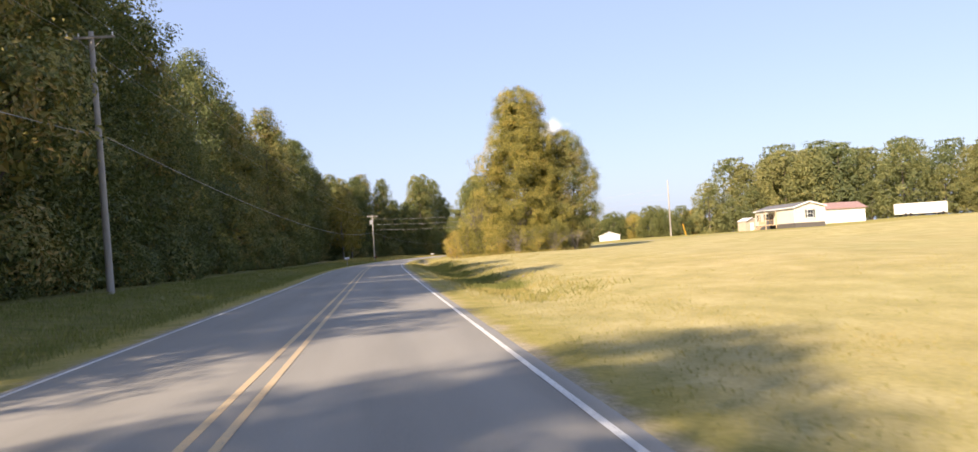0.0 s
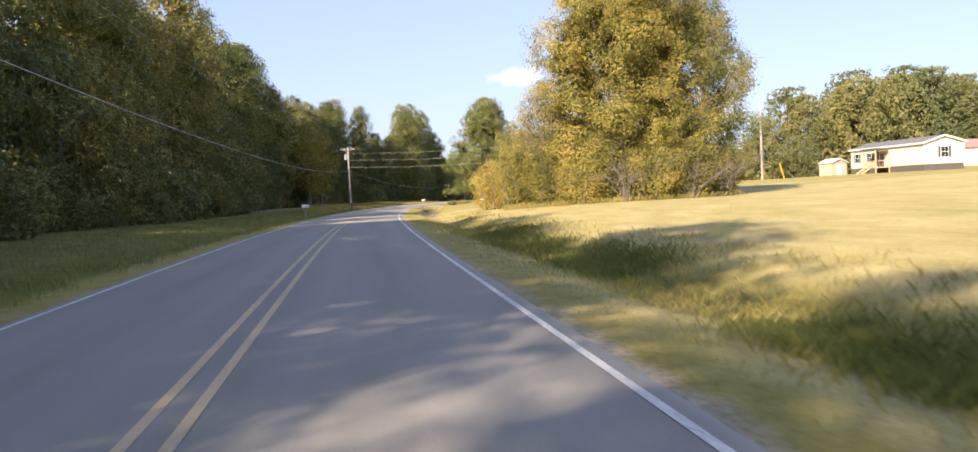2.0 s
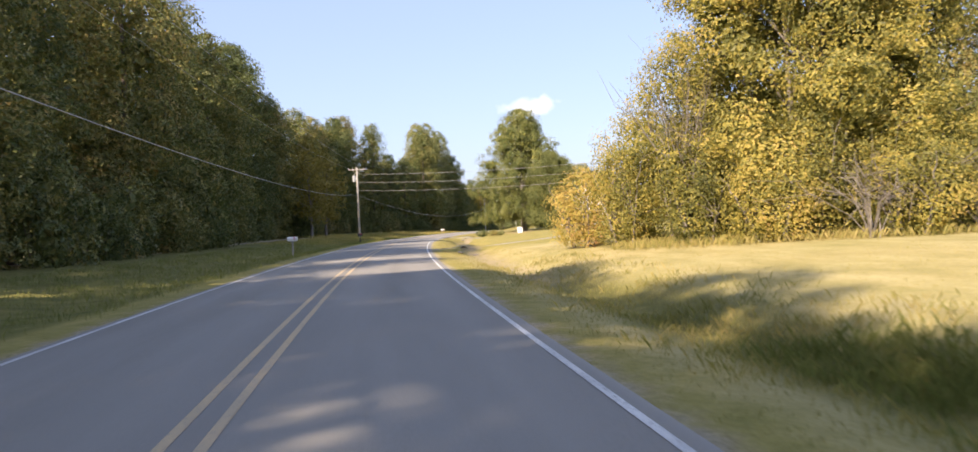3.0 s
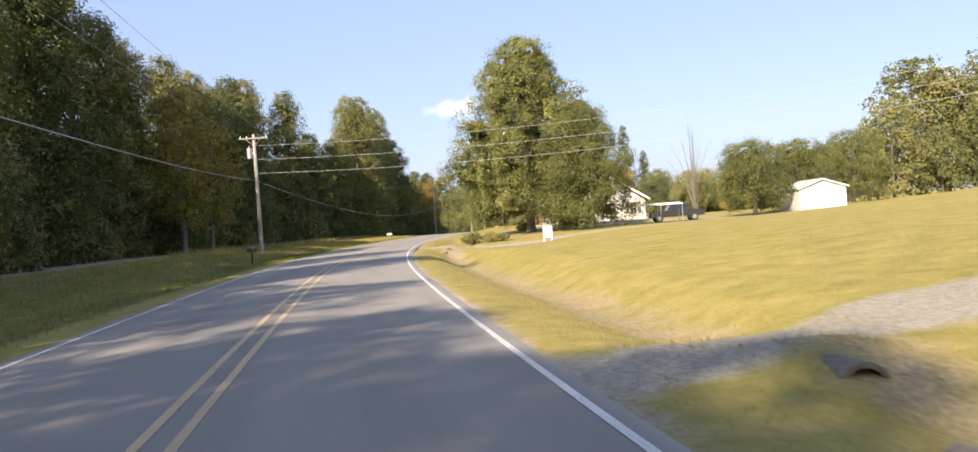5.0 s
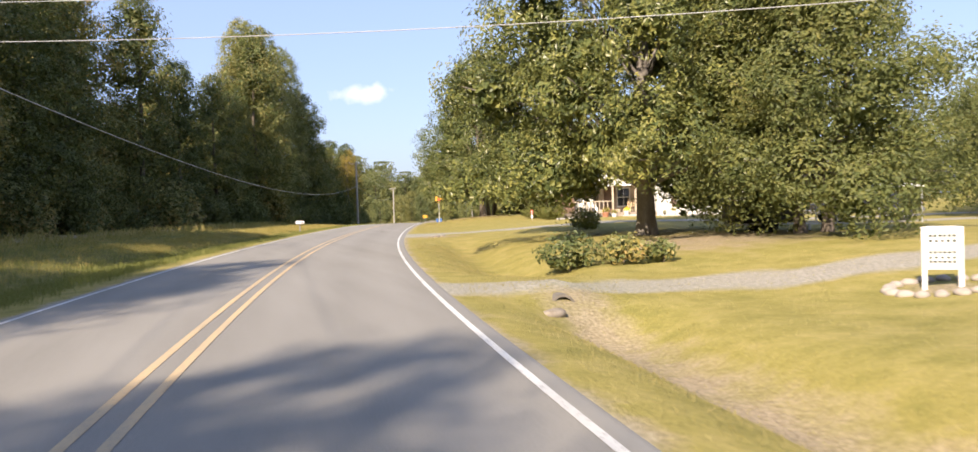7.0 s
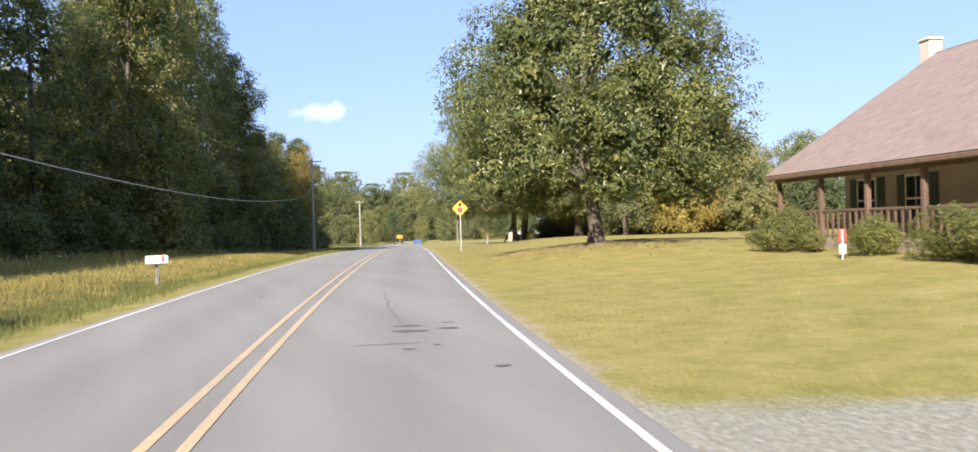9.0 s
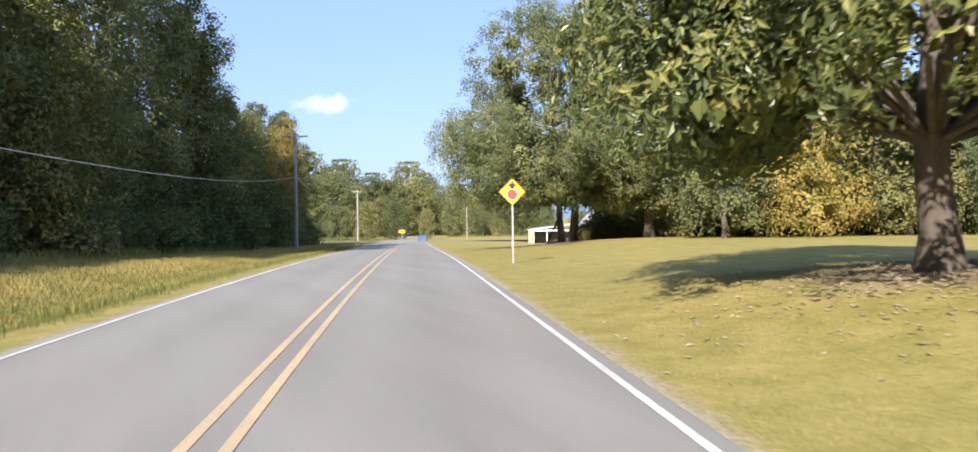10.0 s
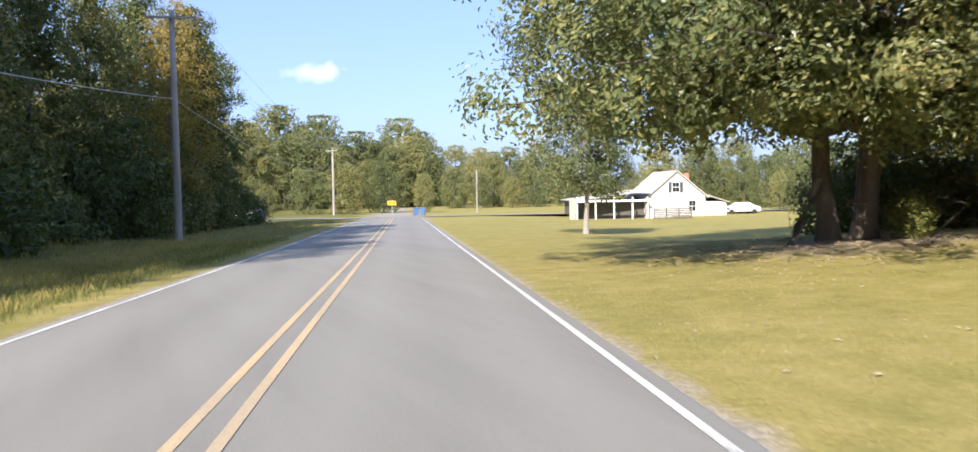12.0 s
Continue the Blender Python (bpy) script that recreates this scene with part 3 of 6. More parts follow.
s = -55.0
n = 0
while s < 338:
    side, h = woods_side(s)
    x, y, _ = on_road(s, side + rng.uniform(-1.6, 1.3))
    k = h / 23 * rng.uniform(0.97, 1.03)
    if s < 150 and not (46 < s < 66 or -20 < s < -8 or 102 < s < 120):
        k *= (1.03, 0.86, 0.97, 0.84, 1.0, 0.88)[n % 6]
    if not (-9 < s < -2 or 264 < s < 289):
        place(kinds[n % 5], x, y, k * rng.uniform(0.9, 1.12), k)
    s += 5.6 if s > -10 else 8
    n += 1
for row, gap, back in ((0, 8.5, 6.5), (1, 10.5, 13.0), (2, 13.0, 21.0)):
    s = -60.0 + row * 2
    while s < 336:
        side, h = woods_side(s)
        x, y, _ = on_road(s, side - back + rng.uniform(-1.5, 1.5))
        k = h / 23 * rng.uniform(0.7, 0.95)
        place(backs[(n + row) % 2], x, y, k * 1.1, k)
        s += gap
        n += 1
# understorey along the edge of the woods
bush_kinds = [tree("undergrowth_bush", "dark green bush at the edge of the woods", M_WOODS, M_BARK, 50 + k, 3.4, 0.1, 2.4, dome, 16, 0.95, 0.2, 380, trunk_r=0.03, stems=3,
                   group="undergrowth of the woods", share=0.2, low=-0.9) for k in range(3)]
for b in bush_kinds:
    b["category"] = "bush"
s = -20.0
while s < 340:
    side, h = woods_side(s)
    x, y, _ = on_road(s, side + 2.6 + rng.uniform(-1.2, 0.9))
    k = rng.uniform(0.55, 1.5)
    place(bush_kinds[n % 3], x, y, k, k * rng.uniform(0.8, 1.2))
    s += 3.6
    n += 1
# the golden tree and the tall poplar that stand out of the woods
x, y, _ = on_road(311, -12.2)
tree("yellowing_tree", "half yellow tree at the end of the woods", M_GOLD, M_GREYBARK, 61, 14.0, 3.0, 2.4, rounded, 44, 0.9, 0.17, 520, tuft=10, loose=0.22, at=(x, y, gz(x, y)), trunk_r=0.25)
for s_, o_, h_ in ((265, -20, 27), (274, -19.5, 28.3), (284, -19, 27.5)):
    x, y, _ = on_road(s_, o_)
    tree("poplar_tree", "tall rounded light green tree rising over the woods", M_FAR, M_GREYBARK, int(s_), h_, 2.0, 4.0, rounded, 80, 1.4, 0.27, 330, tuft=6, loose=0.28, at=(x, y, gz(x, y)), trunk_r=0.3, group="poplars of the woods")

for x, y, h in ((-11.2, 195.5, 16.0), (-9.5, 203.0, 14.0)):
    tree("yellowing_tree", "tree with orange-yellow autumn crown at the edge of the woods", M_GOLD, M_GREYBARK, int(y), h, 3.0, 3.6, full, 36, 1.4, 0.45, 70, at=(x, y, gz(x, y)), trunk_r=0.25)

def tapering(u):
    return (1 - u) ** 0.44 * 0.95 + 0.05


# the overgrown clump in the mown field
tree("autumn_tree", "large bushy tree with yellow, green and rusty autumn leaves", M_AUTUMN, M_GREYBARK, 71, 20.3, 0.9, 7.0, tapering, 135, 1.5, 0.15, 1150,
     at=(16.6, 98.8, gz(16.6, 98.8)), trunk_r=0.26, stems=4, share=0.9, tuft=20, loose=0.27, core=0.2, hollow=0.06, ruffle=0.45, heart=0.76,
     extra=[((5.2 + i_ % 2) * math.cos(i_ * 0.97), (5.2 + i_ % 2) * math.sin(i_ * 0.97), 1.2 + 0.31 * (i_ * 7 % 13), 0.9 + 0.1 * (i_ % 5)) for i_ in range(26)])
tree("autumn_tree", "dark green tree grown into the autumn clump", M_WOODS, M_BARK, 72, 15.0, 0.5, 4.3, full, 90, 1.25, 0.14, 1100,
     at=(22.6, 100.3, gz(22.6, 100.3)), trunk_r=0.22, stems=2, share=0.8, tuft=5, loose=0.22, core=0.07)
for k, (x, y, h, r) in enumerate(((11.6, 99.8, 8.5, 2.6), (10.8, 103.3, 6.0, 2.2), (14.1, 94.5, 4.6, 2.2), (19.1, 93.0, 3.4, 1.9), (9.6, 101.2, 4.0, 1.5), (12.4, 93.8, 2.6, 1.6), (16.4, 92.2, 3.0, 1.7),
                                  (8.4, 104.0, 3.4, 1.6), (11.2, 96.8, 3.4, 1.6))):
    tree("sapling", "yellow-green sapling with thin bare branches in the field clump", M_AUTUMN, M_GREYBARK, 80 + k, h, 0.35, r, dome, 40, 0.62, 0.11, 1300,
         at=(x, y, gz(x, y)), trunk_r=0.1, stems=3, group="saplings of the field clump", share=1.0, tuft=4, loose=0.2, core=0.03)


def bare_brush(x, y, seed, h, spread_, name="bare_brush", label="leafless pale grey brush in the field clump", kind_of="shrub", group="bare brush of the field clump"):
    """A leafless shrub: thin forking pale twigs from one root."""
    g = np.random.default_rng(seed)
    r = thing(name, label, kind_of, group, at=(x, y, gz(x, y)))
    pieces = []
    for k in range(16):
        e = np.array([g.normal(0, spread_), g.normal(0, spread_), h * g.uniform(0.6, 1.0)])
        m = e * (0.35, 0.35, 0.55) + g.normal(0, 0.12, 3)
        pieces.append(tube([(g.normal(0, 0.12), g.normal(0, 0.12), -0.1), m, e], [0.018 + 0.0028 * h, 0.012 + 0.0018 * h, 0.005], 5))
        for _ in range(5):
            u = g.uniform(0.1, 0.8)
            b0 = m + (e - m) * u
            pieces.append(tube([b0, b0 + (e - m) * 0.2 + g.normal(0, 0.25, 3), b0 + (e - m) * 0.35 + g.normal(0, 0.5, 3)], [0.013, 0.009, 0.004], 4))
    v, q = joined(pieces)
    grid_mesh("brushwood", v, q, M_GREYBARK, r, True)


for k, (x, y, h, w) in enumerate(((11.0, 98.0, 7.2, 1.3), (13.0, 102.5, 8.5, 1.5), (12.6, 96.6, 3.4, 1.0), (16.2, 92.6, 2.8, 1.0), (10.2, 104.6, 4.0, 1.0), (14.6, 91.6, 2.4, 1.2), (18.6, 91.6, 2.2, 1.3), (21.8, 93.4, 2.4, 1.2))):
    bare_brush(x, y, 180 + k, h, w)
bare_brush(58.4, 226.9, 199, 14.2, 2.2, "bare_tree", "pale leafless many-stemmed tree behind the farmhouse", "tree", "")

# evergreens in the yards
def skirted(u):
    return (1 - u ** 2.2) ** 0.8 * 0.94 + 0.06


tree("magnolia_tree", "large dense glossy evergreen magnolia beside the gravel drive", M_MAGNOLIA, M_GREYBARK, 91, 18.0, 1.8, 7.6, skirted, 135, 1.4, 0.18, 900,
     at=(20.5, 185.8, gz(20.5, 185.8)), trunk_r=0.38, share=0.5, slim=0.42, tuft=20, loose=0.21, core=0.4, hollow=0.04, ruffle=0.45, heart=0.8,
     extra=((-6.0, 5.0, 5.9, 1.1), (-5.2, 6.2, 6.3, 1.1), (-5.2, 4.6, 6.9, 1.3), (-4.2, 5.8, 7.0, 1.3), (-6.4, 3.8, 6.4, 1.2), (-4.3, 7.0, 6.8, 1.0), (-3.5, 6.4, 7.6, 1.3)))
tree("magnolia_tree", "large glossy evergreen magnolia with low hanging limbs on the lawn", M_MAGNOLIA, M_BARK, 92, 15.0, 2.0, 6.4, skirted, 100, 1.25, 0.17, 900,
     at=(28.6, 228.8, gz(28.6, 228.8)), trunk_r=0.29, share=0.6, slim=0.42, tuft=20, loose=0.2, core=0.4, hollow=0.04, ruffle=0.45, heart=0.8,
     extra=[(r_ * math.cos(i_ * 0.63 + r_), r_ * math.sin(i_ * 0.63 + r_), z_ + 0.5 * math.sin(i_ * 2.3), 1.15) for r_, z_ in ((5.0, 2.9), (3.8, 3.3), (4.8, 4.4)) for i_ in range(10)])
tree("yard_oak_tree", "dense small-leaved green tree grown against the magnolia", M_GREEN, M_BARK, 93, 11.0, 0.9, 5.2, skirted, 80, 1.2, 0.15, 900,
     at=(23.8, 180.0, gz(23.8, 180)), trunk_r=0.26, share=0.7, tuft=5, loose=0.2, core=0.14, stems=2, ruffle=0.45)
OAKS = "oaks at the end of the lawn"


def spreading(u):
    return 0.5 + 0.5 * min(1.0, u / 0.3) if u < 0.45 else math.sqrt(max(0.03, 1 - ((u - 0.45) / 0.58) ** 2))


for k, (x, y, h, r, b) in enumerate(((45.3, 272.4, 17.5, 8.3, 3.2), (49.8, 268.6, 15.5, 6.4, 2.2), (54.5, 265.0, 13.5, 6.3, 1.4))):
    tree("oak_tree", "broad dark oak with heavy limbs over leaf litter", M_OAK, M_BARK, 100 + k, h, b, r, spreading, 105, 1.2, (0.15, 0.16, 0.17)[k], (950, 800, 700)[k],
         at=(x, y, gz(x, y)), trunk_r=(0.45, 0.36, 0.33)[k], share=0.6, group=OAKS, stems=(3, 1, 1)[k], tuft=18, loose=0.21, core=0.3, ruffle=0.4, hollow=0.12, heart=0.74,
         extra=(*((-6.0 + 3.0 * math.cos(i_ * 2.4) * (0.4 + 0.07 * i_), -6.4 + 3.4 * math.sin(i_ * 2.4) * (0.4 + 0.07 * i_), 3.6 + 0.5 * (i_ * 5 % 11), 0.85 + 0.1 * (i_ % 4)) for i_ in range(13)),
                (-1.5, -2.5, 2.9, 1.0), (-3, -1, 3.0, 1.0), (0.5, -3, 2.8, 1.0), (-2.2, -4.2, 3.1, 1.1), (2, -3.6, 2.9, 1.0), (3.6, -2, 2.7, 1.0), (-4.5, -2.5, 3.2, 1.1), (-5.5, -4, 3.4, 1.1),
                (2.5, -1, 3.4, 1.3), (3.5, 0.5, 3.0, 1.3), (4.5, 2, 3.2, 1.4), (3, -2.5, 4.0, 1.3), (5, 0, 4.4, 1.4), (2, 1, 4.6, 1.4), (4, 3.5, 4.2, 1.4), (1.2, -1.8, 5, 1.3), (-6.5, 6, 9, 1.6), (-4, 9.5, 6.5, 1.5), (-4, 10, 9, 1.6), (0, 10, 8, 1.7), (-3, 7, 5.6, 1.5), (-5, -5, 7, 1.7), (-3, -7, 6.4, 1.7), (0, -8, 5.6, 1.7),
                (3, -7.5, 4.8, 1.6), (4.5, -6, 3.8, 1.4), (-7, -1, 8.2, 1.7), (-6.5, 3, 7.2, 1.6), (1, -6.5, 4.2, 1.4), (-2, -5.5, 4.9, 1.4),
                (-9, -3, 3.7, 1.3), (-8, -1, 4.0, 1.4), (-8.5, -4.5, 5.0, 1.5), (-9.5, -1.5, 5.6, 1.5), (-7, 2, 4.8, 1.4), (-6, -3, 4.9, 1.4), (-10, -3.5, 6.8, 1.5), (-9, 1, 7.2, 1.6),
                (-3.4, -3.6, 4.6, 1.4), (-2.4, -4.4, 4.0, 1.2), (-4.2, -3, 5.6, 1.5), (-1.6, -3.2, 3.5, 1.0), (1.5, -3.5, 3.3, 1.1), (-8, -2, 2.9, 1.1), (-6, 0, 3.1, 1.1), (-5, 2.5, 3.4, 1.1), (-9.5, 0.5, 3.3, 1.2), (-3.5, 5, 3.6, 1.2)) if k == 0 else ())
# a leaning dead stem and a small bush at the foot of the oaks
stub = thing("leaning_stem", "short broken stem leaning at the foot of the oak", "tree", at=(43.6, 272.8, gz(43.6, 272.8)))
v, q = tube([(0, 0, -0.2), (0.32, -0.05, 0.5), (0.75, -0.15, 1.35), (0.86, -0.2, 1.75)], [0.17, 0.13, 0.11, 0.08], 9)
grid_mesh("stem", v, q, M_GREYBARK, stub, True)
small = tree("yellow_bush", "small yellow-green bush beside the oak trunk", M_SHRUB, M_BARK, 115, 1.05, 0.1, 0.42, dome, 12, 0.26, 0.09, 1400, at=(45.6, 270.8, gz(45.6, 270.8)), trunk_r=0.03, stems=3,
             tuft=5, loose=0.08)
small["category"] = "bush"
tree("young_oak_tree", "slender young oak with a pale straight trunk on the lawn", M_OAK, M_PALEBARK, 110, 9.4, 2.6, 3.2, dome, 50, 0.9, 0.15, 900,
     at=(52.8, 299.2, gz(52.8, 299.2)), trunk_r=0.16, share=0.9, tuft=12, loose=0.2)
HEDGEROW = "trees of the hedgerow behind the lawn"
for k, (x, y, h, r) in enumerate(((50.0, 260.5, 9.5, 3.6), (53.5, 257.0, 8.2, 3.4), (57.5, 253.5, 7.2, 3.2), (62, 250, 7.0, 3.4), (67.5, 246, 7.5, 4.0), (75, 241, 8.5, 4.5), (83, 236, 9.5, 5),
                                  (60, 261, 10.5, 4.2), (66, 256, 8.5, 4.2), (74, 252, 8, 4.4), (82, 246, 8.5, 4.6), (92, 240, 9, 5))):
    tree("hedgerow_tree", "leafy green and yellow tree in a hedgerow behind the lawn", (M_FAR if k in (2, 8) else M_AUTUMN if k in (1, 7) else (M_FAR, M_OAK, M_AUTUMN)[k % 3]), M_BARK, 120 + k, h, 0.8, r, full, 60, 1.15, 0.19, 480,
         at=(x, y, gz(x, y)), trunk_r=0.2, group=HEDGEROW, share=0.5, tuft=12, loose=0.24, ruffle=0.4)
for k, (x, y, h, r) in enumerate(((65.5, 270.0, 19.5, 3.6), (71.0, 273.0, 14.5, 2.8), (58.5, 259.0, 10.5, 2.2))):
    tree("cedar_tree", "tall pointed open-branched cedar behind the house", M_CEDAR, M_BARK, 130 + k, h, 0.8, r, cone, 80, 0.75, 0.26, 260, at=(x, y, gz(x, y)), trunk_r=0.2,
         group="cedars behind the house", tuft=5, loose=0.22, core=0.03)
for k, (x, y, h, r) in enumerate(((46.5, 190.5, 7.8, 4.6), (56.0, 196.5, 8.0, 4.8), (68.0, 203.0, 9.0, 5.0))):
    tree("yard_tree", "low round olive-green tree by the sheds", M_GREEN, M_BARK, 140 + k, h, 1.0, r, dome, 60, 1.15, 0.16, 620, at=(x, y, gz(x, y)), trunk_r=0.22, tuft=6, loose=0.2, ruffle=0.4,
         group="low trees by the sheds", share=0.5)

# background woods: behind the mobile home, the sheds, and beyond the junction
FARWOOD = "trees of the distant woods"
fars = [tree("distant_tree", "distant leafy tree in mixed green and yellow woods", M_FAR, M_BARK, 150 + k, 18.0, 1.0, 6.2, (dome, rounded)[k % 2], 46, 1.7, 0.46, 80, trunk_r=0.3, group=FARWOOD, share=0.15)
        for k in range(4)]


def belt(x0, y0, x1, y1, gap, h0, h1, rows=2, deep=9.0, wide=1.0):
    global n
    length = math.hypot(x1 - x0, y1 - y0)
    ux, uy = (x1 - x0) / length, (y1 - y0) / length
    for r in range(rows):
        t = rng.uniform(0, gap)
        while t < length:
            j = rng.uniform(-2.5, 2.5)
            x, y = x0 + ux * t + uy * (r * deep + j), y0 + uy * t - ux * (r * deep + j)
            h = (h0 + (h1 - h0) * t / length) * rng.uniform(0.62, 1.15) * (1 + 0.12 * r)
            place(fars[n % 4], x, y, h / 18 * wide, h / 18)
            t += gap * rng.uniform(0.8, 1.25)
            n += 1


belt(185, 146, 106, 216, 7.5, 20, 22, 3)
belt(120, 206, 92, 230, 5.5, 25, 18, 2)
belt(92, 230, 70, 252, 7.0, 13, 9, 2)
belt(150, 322, 112, 385, 7.0, 11, 11, 2)
belt(122, 362, 104, 332, 7.0, 9, 9, 1)
belt(150, 392, 84, 414, 7.0, 9, 11, 2)
belt(92, 436, -60, 420, 5.0, 17, 21, 3, 9.0)
belt(50, 408, -30, 376, 7.0, 8, 11, 2)
belt(122, 432, 72, 452, 4.5, 15, 17, 2)
belt(255, 20, 185, 146, 10.0, 22, 21, 2)
for x, y, h, w in ((53, 390, 8.0, 1.3), (59, 389, 9.0, 1.2), (65, 388, 8.5, 1.25), (46, 388, 6.5, 1.2), (70.5, 383, 7.0, 0.9), (40, 384, 7.0, 1.2)):
    place(fars[n % 4], x, y, h / 18 * w, h / 18)
    n += 1
# thicket under and behind the oaks
for x0, y0, x1, y1 in ((48.8, 275.8, 53.0, 268.4), (53.0, 268.4, 54.6, 261.5), (51.5, 277.5, 56.5, 270.5), (56.5, 270.5, 57.5, 262.0), (55.5, 262.0, 60, 256.5), (59, 256.5, 66, 250.5), (52, 280, 66, 268), (66, 268, 84, 256)):
    length = math.hypot(x1 - x0, y1 - y0)
    t = 0.0
    while t < length:
        x, y = x0 + (x1 - x0) * t / length + rng.uniform(-1, 1), y0 + (y1 - y0) * t / length + rng.uniform(-1, 1)
        k = rng.uniform(0.55, 0.85) * (1 if x + y < 330 and x < 58 else 1.2)
        bush = place(bush_kinds[n % 3], x, y, k, k * rng.uniform(0.8, 1.1))
        tagged(bush, "dense green thicket bush behind the oaks", group="thicket behind the oaks")
        t += 2.0 if k < 0.9 else 2.4
        n += 1


# ---- materials of built things ----
M_SIDING = surface("white_siding", (0.619, 0.611, 0.585), (0.705, 0.697, 0.671), 1.5, 0.55, 0, 40.0, 0.05)
M_CREAM = surface("cream_siding", (0.58, 0.54, 0.45), (0.66, 0.62, 0.53), 1.5, 0.6, 0, 40.0, 0.05)
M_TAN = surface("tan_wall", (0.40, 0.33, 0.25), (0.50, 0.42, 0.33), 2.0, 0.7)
M_ROOF = surface("brown_shingles", (0.20, 0.15, 0.125), (0.29, 0.22, 0.185), 2.5, 0.85, 0, 18.0, 0.5, (1, 1, 1))
M_DARKROOF = surface("grey_shingles", (0.10, 0.10, 0.105), (0.17, 0.165, 0.16), 2.5, 0.85, 0, 18.0, 0.5)
M_REDROOF = surface("faded_red_metal_roof", (0.26, 0.16, 0.14), (0.36, 0.23, 0.20), 2.0, 0.55, 0, 20.0, 0.1)
M_WHITE = surface("white_paint", (0.70, 0.70, 0.68), (0.82, 0.82, 0.80), 4.0, 0.5, 0, 50.0, 0.05)
M_BROWN = surface("brown_stain", (0.12, 0.075, 0.05), (0.20, 0.13, 0.09), 4.0, 0.65, 0, 50.0, 0.2, (1, 1, 0.2))
M_DECK = surface("weathered_deck", (0.24, 0.20, 0.16), (0.36, 0.30, 0.24), 3.0, 0.8, 0, 30.0, 0.3)
M_LUMBER = surface("raw_lumber", (0.45, 0.33, 0.20), (0.58, 0.45, 0.29), 3.0, 0.75, 0, 30.0, 0.2)
M_POLE = surface("grey_pole_wood", (0.24, 0.22, 0.195), (0.40, 0.375, 0.34), 3.0, 0.9, 0, 25.0, 0.5, (1, 1, 0.12))
M_GALV = surface("galvanised_steel", (0.42, 0.43, 0.44), (0.58, 0.59, 0.60), 6.0, 0.45, 0.8, 60.0, 0.05)
M_BLACK = surface("black_plastic", (0.012, 0.012, 0.013), (0.03, 0.03, 0.03), 5.0, 0.5)
M_RUBBER = surface("tyre_rubber", (0.015, 0.015, 0.015), (0.03, 0.03, 0.03), 8.0, 0.85)
M_WIRE = surface("cable", (0.30, 0.305, 0.31), (0.40, 0.405, 0.41), 3.0, 0.6)
M_SKIRT = surface("dark_skirting", (0.075, 0.068, 0.062), (0.12, 0.11, 0.10), 3.0, 0.8)
M_SHUTTER = surface("dark_green_shutter", (0.045, 0.06, 0.055), (0.065, 0.08, 0.075), 3.0, 0.6)
M_BRICKCHIM = surface("cream_chimney", (0.55, 0.48, 0.39), (0.68, 0.61, 0.51), 6.0, 0.8)
M_RED = surface("red_sign_sheet", (0.58, 0.055, 0.045), (0.64, 0.07, 0.06), 3.0, 0.45, 0, 40, 0.0)
M_YELLOW = surface("yellow_sign_sheet", (0.82, 0.40, 0.025), (0.88, 0.45, 0.035), 2.0, 0.45, 0, 40, 0.0)
M_TRUCK = surface("dark_grey_car_paint", (0.035, 0.037, 0.042), (0.05, 0.052, 0.058), 2.0, 0.22, 0.3, 80, 0.0)
M_CHROME = surface("bright_metal", (0.55, 0.55, 0.56), (0.68, 0.68, 0.68), 4.0, 0.25, 0.9, 80, 0.0)
M_TAIL = surface("red_lens", (0.45, 0.02, 0.02), (0.5, 0.03, 0.03), 2.0, 0.2, 0, 80, 0.0)
M_BIN = surface("blue_plastic", (0.05, 0.13, 0.34), (0.07, 0.17, 0.42), 3.0, 0.5)
M_CLAY = surface("terracotta", (0.34, 0.15, 0.085), (0.42, 0.20, 0.12), 5.0, 0.8)
M_CONCRETE = surface("concrete", (0.36, 0.345, 0.32), (0.50, 0.48, 0.45), 2.5, 0.85, 0, 40, 0.3)
M_MUM = surface("yellow_blossom", (0.80, 0.56, 0.02), (0.86, 0.66, 0.05), 8.0, 0.7)
M_STONE = surface("field_stone", (0.27, 0.235, 0.20), (0.42, 0.38, 0.33), 4.0, 0.9, 0, 30, 0.4)
glass, gn, gl, gb = material("window_glass")
gb.inputs["Base Color"].default_value = (0.02, 0.025, 0.03, 1)
gb.inputs["Roughness"].default_value = 0.04
M_GLASS = glass


def gable_prism(x0, x1, y0, y1, z0, rise, bm=None):
    """A triangular prism with its ridge along y."""
    bm = bm or bmesh.new()
    xm = (x0 + x1) / 2
    v = [bm.verts.new(p) for p in ((x0, y0, z0), (x1, y0, z0), (xm, y0, z0 + rise), (x0, y1, z0), (x1, y1, z0), (xm, y1, z0 + rise))]
    for f in ((0, 1, 2), (5, 4, 3), (0, 3, 4, 1), (1, 4, 5, 2), (2, 5, 3, 0)):
        bm.faces.new([v[i] for i in f])
    return bm


